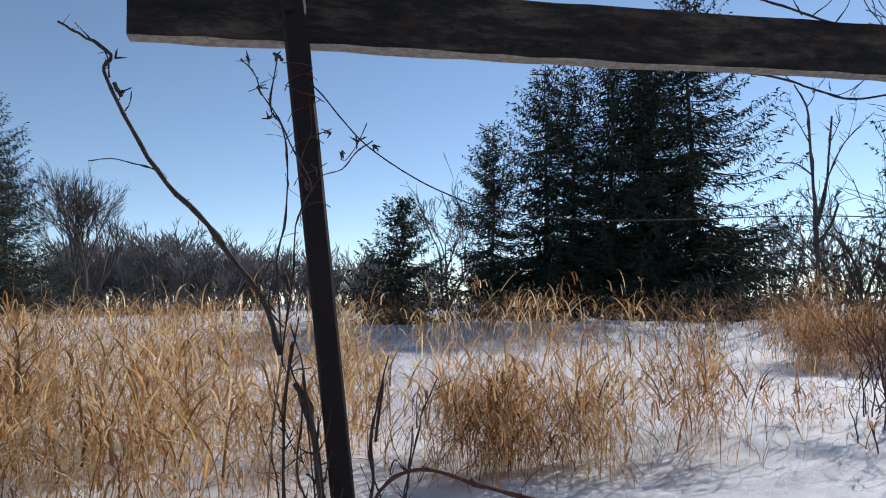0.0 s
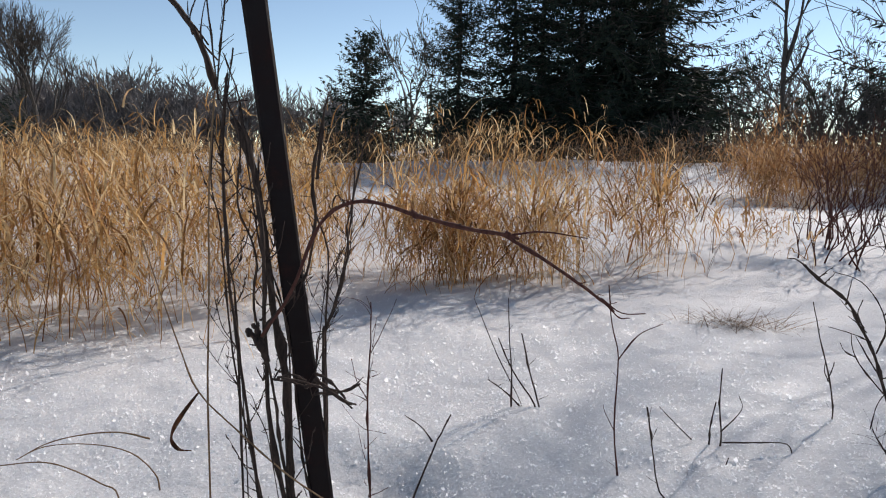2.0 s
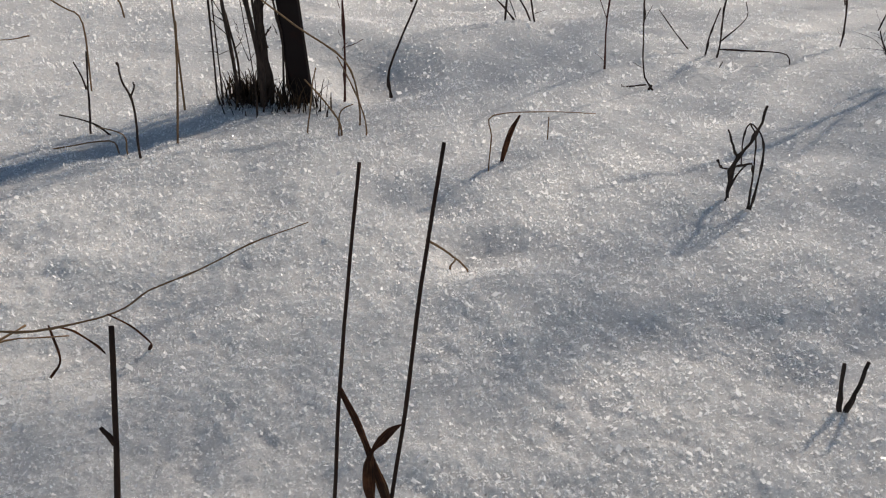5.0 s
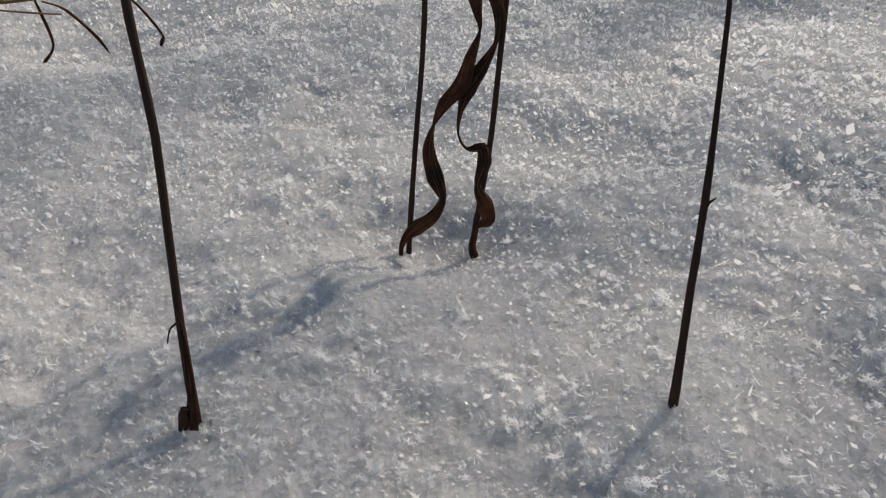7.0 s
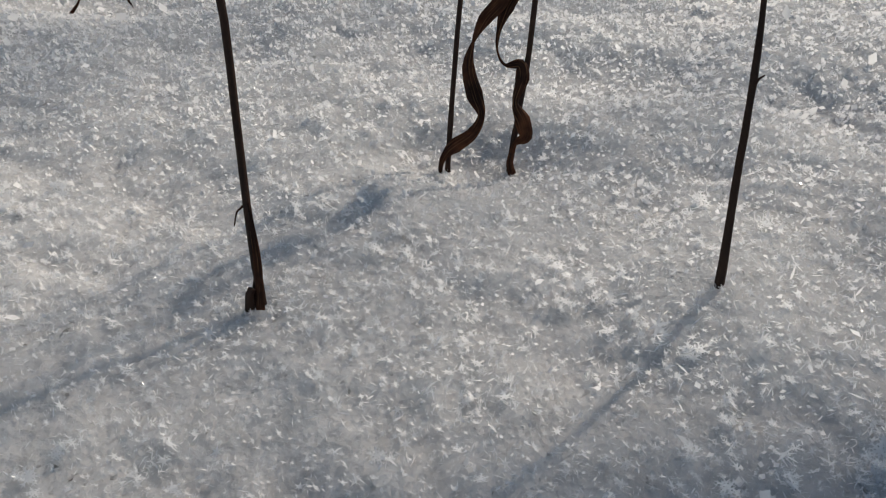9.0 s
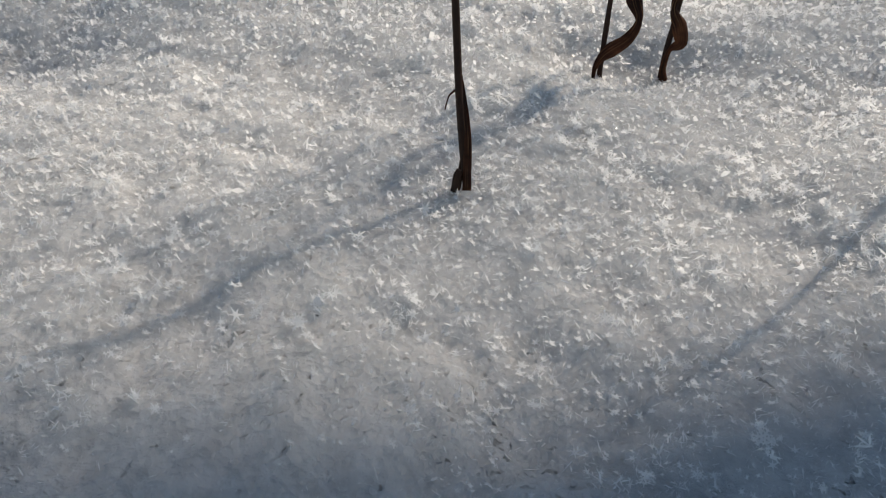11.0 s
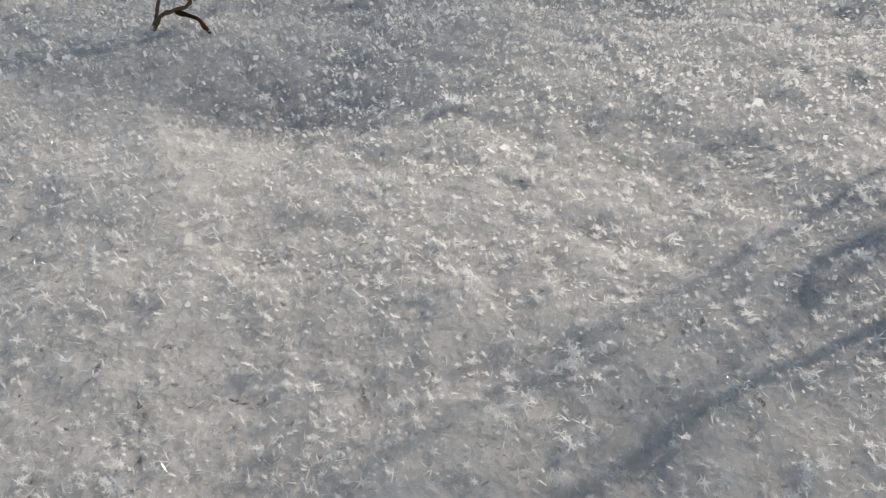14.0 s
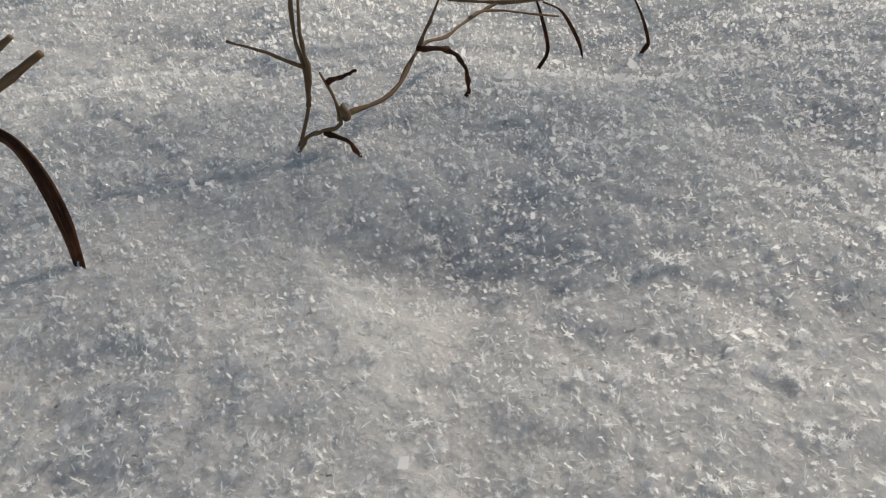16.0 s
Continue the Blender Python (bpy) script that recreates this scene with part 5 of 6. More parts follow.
# ---- thin stems and broken twigs crowding the post ----
def side_twigs(owner, pts, n, size, radius, material):
    """Longer side shoots that rise and fork once."""
    line = smooth_line(pts, 6)
    for i in RNG.integers(2, len(line) - 2, n):
        p = line[i]
        e = RNG.choice([-1, 1])
        l = size * RNG.uniform(0.5, 1.2)
        q = p + np.array([e * 0.35 * l, RNG.normal(0, 0.2) * l, 0.55 * l])
        r = q + np.array([e * 0.12 * l + RNG.normal(0, 0.08) * l, RNG.normal(0, 0.15) * l, 0.5 * l])
        stem(owner, "side_twig", [p, q, r], radius, radius * 0.6, material, 0.8)
        stem(owner, "side_twig", [q, q + np.array([-e * 0.1, 0.05, 0.28]) * l, q + np.array([-e * 0.22, 0.0, 0.45]) * l], radius * 0.8, radius * 0.5, material, 0.8)
        for at in (q, r, (q + r) / 2):
            stem(owner, "bud", [at, at + np.array([e * 0.003, 0, 0.004]), at + np.array([e * 0.004, 0, 0.009])], radius * 1.5, radius * 0.6, material, 0.5)


THICKET = (
    ("knotty dark stem rising among vines by the post", 0.0026, 5,
     [(-0.202, 1.10, 0.088), (-0.212, 1.10, 0.19), (-0.223, 1.10, 0.274), (-0.233, 1.10, 0.356), (-0.249, 1.10, 0.428), (-0.247, 1.10, 0.514), (-0.265, 1.10, 0.59), (-0.265, 1.10, 0.684), (-0.283, 1.10, 0.751)]),
    ("bare dark stem with buds beside tall grass", 0.0021, 5,
     [(-0.251, 1.13, 0.063), (-0.27, 1.13, 0.158), (-0.281, 1.13, 0.226), (-0.291, 1.13, 0.302), (-0.295, 1.13, 0.404), (-0.302, 1.13, 0.493), (-0.305, 1.13, 0.563), (-0.313, 1.13, 0.622), (-0.31, 1.13, 0.706)]),
    ("slim dark stem close against the rusty post", 0.0019, 6,
     [(-0.184, 1.14, 0.093), (-0.193, 1.14, 0.173), (-0.199, 1.14, 0.271), (-0.206, 1.14, 0.356), (-0.217, 1.14, 0.43), (-0.232, 1.14, 0.501), (-0.242, 1.14, 0.571), (-0.247, 1.14, 0.665)]),
    ("short forked dark stem among the vines", 0.0013, 4,
     [(-0.265, 1.09, 0.06), (-0.268, 1.09, 0.2), (-0.277, 1.09, 0.35), (-0.283, 1.09, 0.376), (-0.30, 1.09, 0.412), (-0.308, 1.09, 0.451)]),
    ("budded dark shoot rising behind the post", 0.0014, 7,
     [(-0.19, 1.22, 0.02), (-0.185, 1.22, 0.20), (-0.176, 1.22, 0.337), (-0.164, 1.22, 0.359), (-0.141, 1.22, 0.396), (-0.13, 1.22, 0.445), (-0.117, 1.22, 0.503), (-0.111, 1.22, 0.587)]),
    ("thin budded shoot behind the rusty post", 0.0011, 6,
     [(-0.175, 1.21, 0.02), (-0.172, 1.21, 0.25), (-0.168, 1.21, 0.388), (-0.164, 1.21, 0.427), (-0.152, 1.21, 0.466), (-0.128, 1.21, 0.513)]),
    ("low crooked dark twig before the vines", 0.0010, 3,
     [(-0.205, 1.05, 0.05), (-0.212, 1.035, 0.16), (-0.216, 1.02, 0.248), (-0.227, 1.02, 0.283), (-0.242, 1.02, 0.309)]),
)
for label, radius, shoots, pts in THICKET:
    ob = thing("shrub_stem", (pts[0][0], pts[0][1], 0.0), label, "stem", "bare stems round the post")
    stem(ob, "stem", pts, radius, radius * 0.55, TWIG, 0.7, root=True)
    side_twigs(ob, pts, shoots, 0.075, radius * 0.4, TWIG)
    spurs(ob, pts, shoots * 2, 0.02, radius * 0.4, TWIG)

# a snapped vine wound round the post, its broken ends splayed out
snapped = thing("snapped_vine", (-0.17, 1.066, 0.32), "splintered dark vine ends splayed round the post", "vine")
for k, (a, b, c) in enumerate((((-0.155, 1.062, 0.333), (-0.125, 1.055, 0.313), (-0.098, 1.05, 0.290)), ((-0.152, 1.062, 0.328), (-0.116, 1.055, 0.303), (-0.092, 1.05, 0.296)),
                               ((-0.155, 1.062, 0.308), (-0.116, 1.055, 0.314), (-0.086, 1.05, 0.328)), ((-0.155, 1.062, 0.342), (-0.13, 1.055, 0.330), (-0.108, 1.05, 0.305)),
                               ((-0.216, 1.062, 0.331), (-0.194, 1.062, 0.329), (-0.168, 1.062, 0.320)), ((-0.211, 1.062, 0.334), (-0.188, 1.062, 0.338), (-0.168, 1.062, 0.330)))):
    stem(snapped, "splinter", [a, b, c], 0.0028 - 0.0002 * k, 0.0015, TWIG, 0.8)
stem(snapped, "vine_loop", [(-0.168, 1.062, 0.320), (-0.160, 1.058, 0.324), (-0.152, 1.062, 0.328)], 0.003, 0.003, TWIG, 0.6)
knot = thing("vine_knot", (-0.244, 1.10, 0.383), "gnarled dark knot on a bare stem", "vine")
stem(knot, "knot", [(-0.262, 1.10, 0.397), (-0.252, 1.098, 0.388), (-0.244, 1.096, 0.380), (-0.238, 1.098, 0.366)], 0.0042, 0.0055, TWIG, 0.8)
stem(knot, "branch", [(-0.243, 1.097, 0.383), (-0.214, 1.095, 0.428), (-0.188, 1.092, 0.459)], 0.0034, 0.0022, TWIG, 0.8)


# ---- dark tuft at the foot of the post ----
def blade_batch(base, height, lean, curl, width, azim, segs=6, sag=1.0):
    """Many grass blades at once: each rises from its base, leans and droops."""
    n = len(base)
    s = np.linspace(0, 1, segs + 1)
    ang = lean[:, None] + curl[:, None] * s[None] ** 1.8 * sag
    step = height[:, None] / segs
    out = np.concatenate([np.zeros((n, 1)), np.cumsum(np.sin(ang[:, :-1]) * step, 1)], 1)
    up = np.concatenate([np.zeros((n, 1)), np.cumsum(np.cos(ang[:, :-1]) * step, 1)], 1)
    ca, sa = np.cos(azim)[:, None], np.sin(azim)[:, None]
    line = np.stack([base[:, 0:1] + out * ca, base[:, 1:2] + out * sa, base[:, 2:3] + up], -1)
    twist = azim + RNG.normal(0, 0.7, n)
    side = np.stack([-np.sin(twist), np.cos(twist), np.zeros(n)], -1)[:, None]
    w = (width[:, None] * np.clip(1.15 - s[None], 0.08, 1) ** 0.6)[..., None] / 2
    v = np.stack([line - side * w, line + side * w], 2)
    i = np.arange(n * (segs + 1) * 2).reshape(n, segs + 1, 2)
    f = np.stack([i[:, :-1, 0], i[:, :-1, 1], i[:, 1:, 1], i[:, 1:, 0]], -1).reshape(-1, 4)
    return v.reshape(-1, 3), f


def merge(batches):
    vs, fs, k = [], [], 0
    for v, f in batches:
        vs.append(v)
        fs.append(f + k)
        k += len(v)
    return np.concatenate(vs), np.concatenate(fs)


def uniform(n, a, b):
    return RNG.uniform(a, b, n)


def on_snow(x, y):
    return np.stack([x, y, snow_height(x, y) - 0.015], -1)


def tuft():
    n = 420
    x, y = RNG.normal(-0.235, 0.018, n), RNG.normal(1.135, 0.03, n)
    v, f = blade_batch(on_snow(x, y), uniform(n, 0.02, 0.065), uniform(n, 0, 0.35), uniform(n, 0.1, 1.6), uniform(n, 0.002, 0.0045), uniform(n, 0, 6.28))
    n = 130
    x, y = RNG.normal(-0.155, 0.028, n), RNG.normal(1.125, 0.02, n)
    w, g = blade_batch(on_snow(x, y), uniform(n, 0.02, 0.075), uniform(n, 0, 0.35), uniform(n, 0.1, 1.6), uniform(n, 0.002, 0.004), uniform(n, 0, 6.28))
    ob = new("dead_tuft", mesh_of("dead_tuft", *merge([(v, f), (w, g)]), TUFT))
    tagged(ob, "dark matted dead grass round the post's foot", "grass", kind="stuff")


tuft()


def grass_mat():
    n = 260
    x, y = RNG.normal(1.2, 0.10, n), RNG.normal(2.73, 0.045, n)
    v, f = blade_batch(on_snow(x, y) + np.array([0, 0, 0.012]), uniform(n, 0.05, 0.22), uniform(n, 1.05, 1.52), uniform(n, 0.0, 0.25), uniform(n, 0.0018, 0.0036), uniform(n, 0, 6.28))
    tagged(new("grass_mat", mesh_of("grass_mat", v, f, WEED)), "low mat of flattened dry grass on snow", "grass", kind="stuff")


grass_mat()


# ---- the dry grass ----
def grass_patch(name, label, material, areas, leaf=2):
    """areas: (x0, x1, y0, y1, plants, lowest, highest, clumping)."""
    batches = []
    for x0, x1, y0, y1, n, lo, hi, clump in areas:
        n = int(n * 0.5)
        cx, cy = uniform(max(n // 14, 1), x0, x1), uniform(max(n // 14, 1), y0, y1)
        pick = RNG.integers(0, len(cx), n)
        loose = RNG.random(n) < (1 - clump)
        x = np.where(loose, uniform(n, x0, x1), cx[pick] + RNG.normal(0, 0.07 + 0.01 * y0, n))
        y = np.where(loose, uniform(n, y0, y1), cy[pick] + RNG.normal(0, 0.07 + 0.01 * y0, n))
        tall = lo + (hi - lo) * RNG.beta(2, 1.7, n)
        b = on_snow(x, y)
        far = 1 + 0.10 * max(y0 - 5, 0)
        az = uniform(n, 0, 6.28)
        batches.append(blade_batch(b, tall, np.abs(RNG.normal(0.12, 0.42, n)), np.abs(RNG.normal(1.2, 1.0, n)), uniform(n, 0.0022, 0.0042) * far, az, 7))
        for _ in range(leaf):
            m = int(n * 0.8)
            k = RNG.integers(0, n, m)
            start = b[k] + np.stack([RNG.normal(0, 0.015, m), RNG.normal(0, 0.015, m), np.zeros(m)], -1)
            rise = RNG.beta(2.2, 1.4, m) * 0.85 * tall[k]
            start[:, 2] += rise
            batches.append(blade_batch(start, np.minimum(uniform(m, 0.14, 0.46), tall[k] * 0.8), uniform(m, 0.2, 1.9), uniform(m, 0.8, 4.2),
                                       uniform(m, 0.004, 0.011) * far, uniform(m, 0, 6.28), 6))
        # thin stalks snapped and leaning every way
        m = int(n * 0.7)
        k = RNG.integers(0, n, m)
        batches.append(blade_batch(b[k] + np.stack([RNG.normal(0, 0.03, m), RNG.normal(0, 0.03, m), uniform(m, 0.0, 0.35) * tall[k]], -1), tall[k] * uniform(m, 0.35, 0.8),
                                   uniform(m, 0.35, 1.5), uniform(m, -0.2, 0.5), uniform(m, 0.0015, 0.003) * far, uniform(m, 0, 6.28), 3))
        # nodding heads of long leaves at the tops
        m = int(n * 1.3)
        k = RNG.integers(0, n, m)
        start = b[k] + np.stack([RNG.normal(0, 0.02, m), RNG.normal(0, 0.02, m), uniform(m, 0.72, 0.98) * tall[k] * 0.92], -1)
        batches.append(blade_batch(start, np.minimum(uniform(m, 0.10, 0.34), tall[k] * 0.5), uniform(m, 0.0, 0.9), uniform(m, 1.6, 4.0),
                                   uniform(m, 0.005, 0.0125) * far, uniform(m, 0, 6.28), 6))
    v, f = merge(batches)
    return tagged(new(name, mesh_of(name, v, f, material)), label, "grass", kind="stuff")


grass_patch("dry_grass", "dense stand of golden dry grass in snow", STRAW, [
    (-2.6, -0.62, 2.4, 3.4, 520, 0.35, 0.76, 0.7), (-4.6, -0.9, 3.4, 5.2, 1200, 0.5, 0.88, 0.7), (-7.5, -1.2, 5.2, 8.5, 1150, 0.65, 1.0, 0.65),
    (-0.9, -0.1, 3.6, 5.0, 170, 0.4, 0.78, 0.75), (-0.2, 0.78, 3.4, 4.5, 400, 0.3, 0.72, 0.6), (-1.2, 1.8, 6.0, 8.5, 190, 0.7, 1.2, 0.93), (-3, 5, 8.5, 12.5, 170, 0.4, 0.9, 0.93),
    (0.9, 1.4, 3.6, 4.6, 70, 0.25, 0.75, 0.7), (1.3, 2.2, 3.8, 5.0, 22, 0.15, 0.4, 0.6), (-12, -3, 8.5, 14, 900, 0.6, 1.0, 0.6),
    (-3.2, -1.0, 3.2, 5.2, 46, 0.95, 1.2, 0.2)], 6)
grass_patch("russet_grass", "clumps of russet dry grass on the snow", RUSSET, [
    (3.9, 6.0, 8.8, 10.6, 900, 0.45, 0.95, 0.6), (-0.1, 0.75, 3.45, 4.4, 170, 0.25, 0.6, 0.7), (0.9, 1.4, 3.7, 4.5, 50, 0.4, 0.8, 0.6),
    (-3.5, -0.7, 2.6, 5.0, 130, 0.3, 0.72, 0.7), (1.2, 3.6, 5.0, 8.5, 100, 0.2, 0.55, 0.85), (3.85, 4.2, 8.6, 9.0, 60, 1.0, 1.5, 0.9), (0.9, 2.6, 3.5, 5.6, 60, 0.10, 0.30, 0.85), (1.6, 4.2, 5.5, 8.5, 90, 0.15, 0.4, 0.85)], 6)
grass_patch("brown_weeds", "band of brown dead weeds before the spruces", WEED, [
    (-3.4, -0.7, 2.7, 5.2, 45, 0.5, 1.0, 0.3), (-0.3, 1.5, 3.5, 4.6, 60, 0.3, 0.7, 0.4), (-3, 13, 13.5, 19, 3000, 0.5, 1.0, 0.5), (-20, -2, 14, 24, 1700, 0.5, 0.95, 0.5), (1.0, 7, 10.5, 13.5, 320, 0.3, 0.8, 0.7), (-4, 8, 9.5, 14, 620, 0.25, 0.6, 0.8), (5.5, 10, 8.5, 13.5, 800, 0.5, 1.1, 0.6)], 2)


# ---- trees ----
def spruce_meshes(seed, tall, wide, bare=0.1):
    rng = np.random.default_rng(seed)
    line = [(rng.normal(0, 0.02) * i, rng.normal(0, 0.02) * i, tall * i / 8) for i in range(9)]
    tv, tf = tube(line, 0.022 * tall * 0.6, 0.015, 8)
    quads, wood_v, wood_f, k = [], [], [], 0
    z = tall * bare
    while z < tall * 0.985:
        s = z / tall
        reach = wide * (1 - s) ** 0.75 * (0.55 + 0.45 * min(1, s / 0.16))
        for b in range(rng.integers(4, 7) + (3 if s < 0.3 else 0)):
            a = rng.uniform(0, 2 * np.pi)
            length = reach * rng.uniform(0.66, 1.08) + 0.10
            droop = rng.uniform(0.12, 0.34) * (1 - 0.75 * s)
            lift = rng.uniform(0.06, 0.18) + 0.5 * s ** 2
            m = max(4, int(length / 0.10))
            t = np.linspace(0, 1, m + 1)
            r = t * length
            h = z + length * (-droop * np.sin(t * np.pi * 0.75) + lift * t ** 2) + rng.normal(0, 0.05)
            d = np.array([np.cos(a), np.sin(a)])
            p = np.stack([d[0] * r, d[1] * r, h], -1)
            if length > 0.5:
                v, f = tube(p[:: max(1, m // 4)], 0.012 + 0.006 * length, 0.004, 3, base=k)
                wood_v.append(v)
                wood_f += f
                k += len(v)
            for i in range(1, m + 1):
                side = 0.10 + 0.30 * length * (1 - t[i] * 0.75) * rng.uniform(0.4, 1.0) * 0.5
                for e in (-1, 1):
                    if rng.random() < 0.30:
                        continue
                    turn = a + e * rng.uniform(0.6, 1.25)
                    q = p[i] + rng.normal(0, 0.025, 3)
                    dirn = np.array([np.cos(turn), np.sin(turn), rng.uniform(-0.75, 0.12)])
                    quads.append((q, dirn, side * rng.uniform(0.8, 1.6), rng.uniform(0.03, 0.06)))
                if rng.random() < 0.9:
                    q = p[i] + rng.normal(0, 0.02, 3)
                    quads.append((q, np.array([rng.normal(0, 0.3), rng.normal(0, 0.3), -1.0]), rng.uniform(0.12, 0.36), rng.uniform(0.018, 0.036)))
            quads.append((p[-1], np.array([d[0], d[1], 0.3]), 0.16, 0.05))
        z += rng.uniform(0.13, 0.23) * (1.1 - 0.5 * s) * max(tall / 9, 0.6)
    q0 = np.array([q[0] for q in quads])
    dr = np.array([q[1] for q in quads])
    dr /= np.linalg.norm(dr, axis=1)[:, None]
    ln = np.array([q[2] for q in quads])[:, None]
    wd = np.array([q[3] for q in quads])[:, None]
    ref = rng.normal(0, 1, (len(quads), 3))
    sd = np.cross(dr, ref)
    sd /= np.linalg.norm(sd, axis=1)[:, None] + 1e-9
    v = np.stack([q0 - sd * wd * 0.35, q0 + dr * ln * 0.5 - sd * wd * 0.6, q0 + dr * ln, q0 + dr * ln * 0.45 + sd * wd * 0.6], 1).reshape(-1, 3)
    f = np.arange(len(quads) * 4).reshape(-1, 4)
    n = len(tv)
    trunk = mesh_of("trunk", np.concatenate([tv] + wood_v), tf + [tuple(i + n for i in q) for q in wood_f], BARK)
    return trunk, mesh_of("crown", v, f, NEEDLE)


def spruce(at, meshes, scale=1.0, turn=0.0, label="tall dark green spruce at the field's edge", group="spruces at the field's edge"):
    x, y = at
    ob = thing("spruce_tree", (x, y, float(snow_height(x, y)) - 0.1), label, "tree", group)
    ob.rotation_euler = (0, 0, turn)
    ob.scale = (scale, scale, scale)
    for name, me in zip(("trunk", "crown"), meshes):
        part(name, me, ob)
    return ob


BIG, SLIM, SMALL = spruce_meshes(1, 11.2, 5.3, 0.07), spruce_meshes(2, 8.8, 3.3, 0.10), spruce_meshes(3, 4.5, 2.5, 0.05)
SLIM_B = spruce_meshes(5, 9.2, 3.4, 0.08)
spruce((-2.2, 24.2), SMALL, 0.98, 0.3, "small broad dark green spruce standing alone")
spruce((0.8, 23.6), SLIM, 0.77, 1.0, "slender dark green spruce beside taller ones")
spruce((2.6, 24.0), SLIM, 1.0, 2.0)
spruce((3.6, 24.8), SLIM_B, 0.98, 0.4)
spruce((4.7, 23.6), SLIM_B, 1.02, 3.0)
spruce((5.9, 24.6), SLIM, 1.12, 4.1)
spruce((7.3, 23.8), BIG, 1.0, 0.0, "tallest broad dark spruce with drooping boughs")
spruce((6.5, 25.6), SLIM_B, 1.12, 5.2)
spruce((9.0, 25.4), SMALL, 0.75, 2.2, "low young spruce below the tall ones")
spruce((-16.9, 24.5), BIG, 0.76, 1.4, "dark spruce at the far end of the field")
spruce((-19.5, 30.0), SLIM, 0.8, 2.4)
spruce((16.0, 22.4), BIG, 1.0, 2.6, "dark spruce with hanging boughs by dead trees")


def bare_tree_lines(rng, start, way, length, radius, depth, spread, lines, split=(2, 3), shrink=0.72, curve=0.16):
    pts = [np.array(start, float)]
    d = np.array(way, float)
    for _ in range(4):
        d = d + rng.normal(0, curve, 3)
        d[2] += 0.05
        d /= np.linalg.norm(d)
        pts.append(pts[-1] + d * length / 4)
    lines.append((np.array(pts), radius, radius * 0.62, depth))
    if depth == 0:
        return
    for i in range(rng.integers(split[0], split[1] + 1)):
        at = pts[-1] if i == 0 else pts[rng.integers(2, 5)]
        side = rng.normal(0, 1, 3)
        side -= side @ d * d
        side /= np.linalg.norm(side)
        w = d + side * spread * rng.uniform(0.5, 1.2)
        bare_tree_lines(rng, at, w / np.linalg.norm(w), length * shrink * rng.uniform(0.8, 1.15), radius * 0.6, depth - 1, spread, lines, split, shrink, curve)


def lines_mesh(name, lines, material, sides=4, least=0.0):
    vs, fs, k = [], [], 0
    for p, r0, r1, _ in lines:
        v, f = tube(p, max(r0, least), max(r1, least), sides, base=k)
        vs.append(v)
        fs += f[:-2]
        k += len(v)
    return mesh_of(name, np.concatenate(vs), fs, material, True)


def bare_tree(name, at, seed, trunks, height, radius, spread, depth, label, category="tree", split=(2, 3), material=BARK, twig=PALE_BARK, least=0.006, way=(0, 0, 1), splay=0.25, group="", first=0.34, shrink=0.72, curve=0.16):
    rng = np.random.default_rng(seed)
    x, y = at
    ob = thing(name, (x, y, float(snow_height(x, y)) - 0.06), label, category, group)
    lines = []
    for i in range(trunks):
        w = np.array(way, float) + rng.normal(0, splay if trunks > 1 else 0.03, 3) * np.array([1, 1, 0])
        w /= np.linalg.norm(w)
        bare_tree_lines(rng, (rng.normal(0, 0.02) * trunks, rng.normal(0, 0.02) * trunks, 0), w, height * first, radius, depth, spread, lines, split, shrink, curve)
    part("trunk", lines_mesh("trunk", [q for q in lines if q[3] >= depth - 1], material, 7), ob, kind="stuff" if trunks > 1 else "")
    part("crown", lines_mesh("crown", [q for q in lines if q[3] < depth - 1], twig, 3, least), ob, kind="stuff")
    return ob


bare_tree("bare_tree", (-19.2, 36.0), 21, 5, 9.8, 0.09, 0.46, 5, "round-crowned leafless grey tree beyond the grass", split=(3, 4), least=0.008, splay=0.34, first=0.27, shrink=0.70, curve=0.08)
bare_tree("thin_tree", (10.1, 20.4), 27, 2, 3.0, 0.03, 0.4, 4, "thin leafless tree beside the dead one", least=0.008, splay=0.2)
bare_tree("leaning_tree", (10.3, 20.4), 24, 1, 4.6, 0.10, 0.5, 4, "dead leaning tree trunk among bare brush", way=(0.75, 0, 0.8), least=0.008, twig=BARK)
bare_tree("bare_tree", (-0.9, 33.0), 25, 3, 6.4, 0.07, 0.4, 5, "slender leafless tree between the spruces", least=0.011, splay=0.15)
bare_tree("bare_tree", (14.2, 27.0), 26, 3, 5.6, 0.08, 0.42, 5, "pale leafless tree behind the dead trees", least=0.010, splay=0.2)

# two trees out of view, added only to throw shade on the snow
bare_tree("bare_tree", (7.85, 8.4), 81, 3, 7.6, 0.07, 0.45, 5, "unseen leafless tree added sunward to cast shade", split=(3, 3), least=0.007, splay=0.12)
bare_tree("bare_tree", (8.8, 8.75), 82, 3, 7.2, 0.07, 0.45, 5, "unseen leafless tree added sunward to cast shade", split=(3, 3), least=0.007, splay=0.15)
# a second sapling out of view, added to thicken the shade at the right
bare_tree("bare_sapling", (3.47, 2.23), 72, 8, 2.9, 0.02, 0.6, 5, "unseen bushy sapling added to shade the snow", least=0.003, material=TWIG, twig=TWIG, splay=0.4)
bare_tree("bare_sapling", (2.98, 3.55), 71, 5, 3.05, 0.016, 0.5, 5, "leafless many-stemmed sapling beside the fence", least=0.0018, material=TWIG, twig=TWIG, splay=0.2)

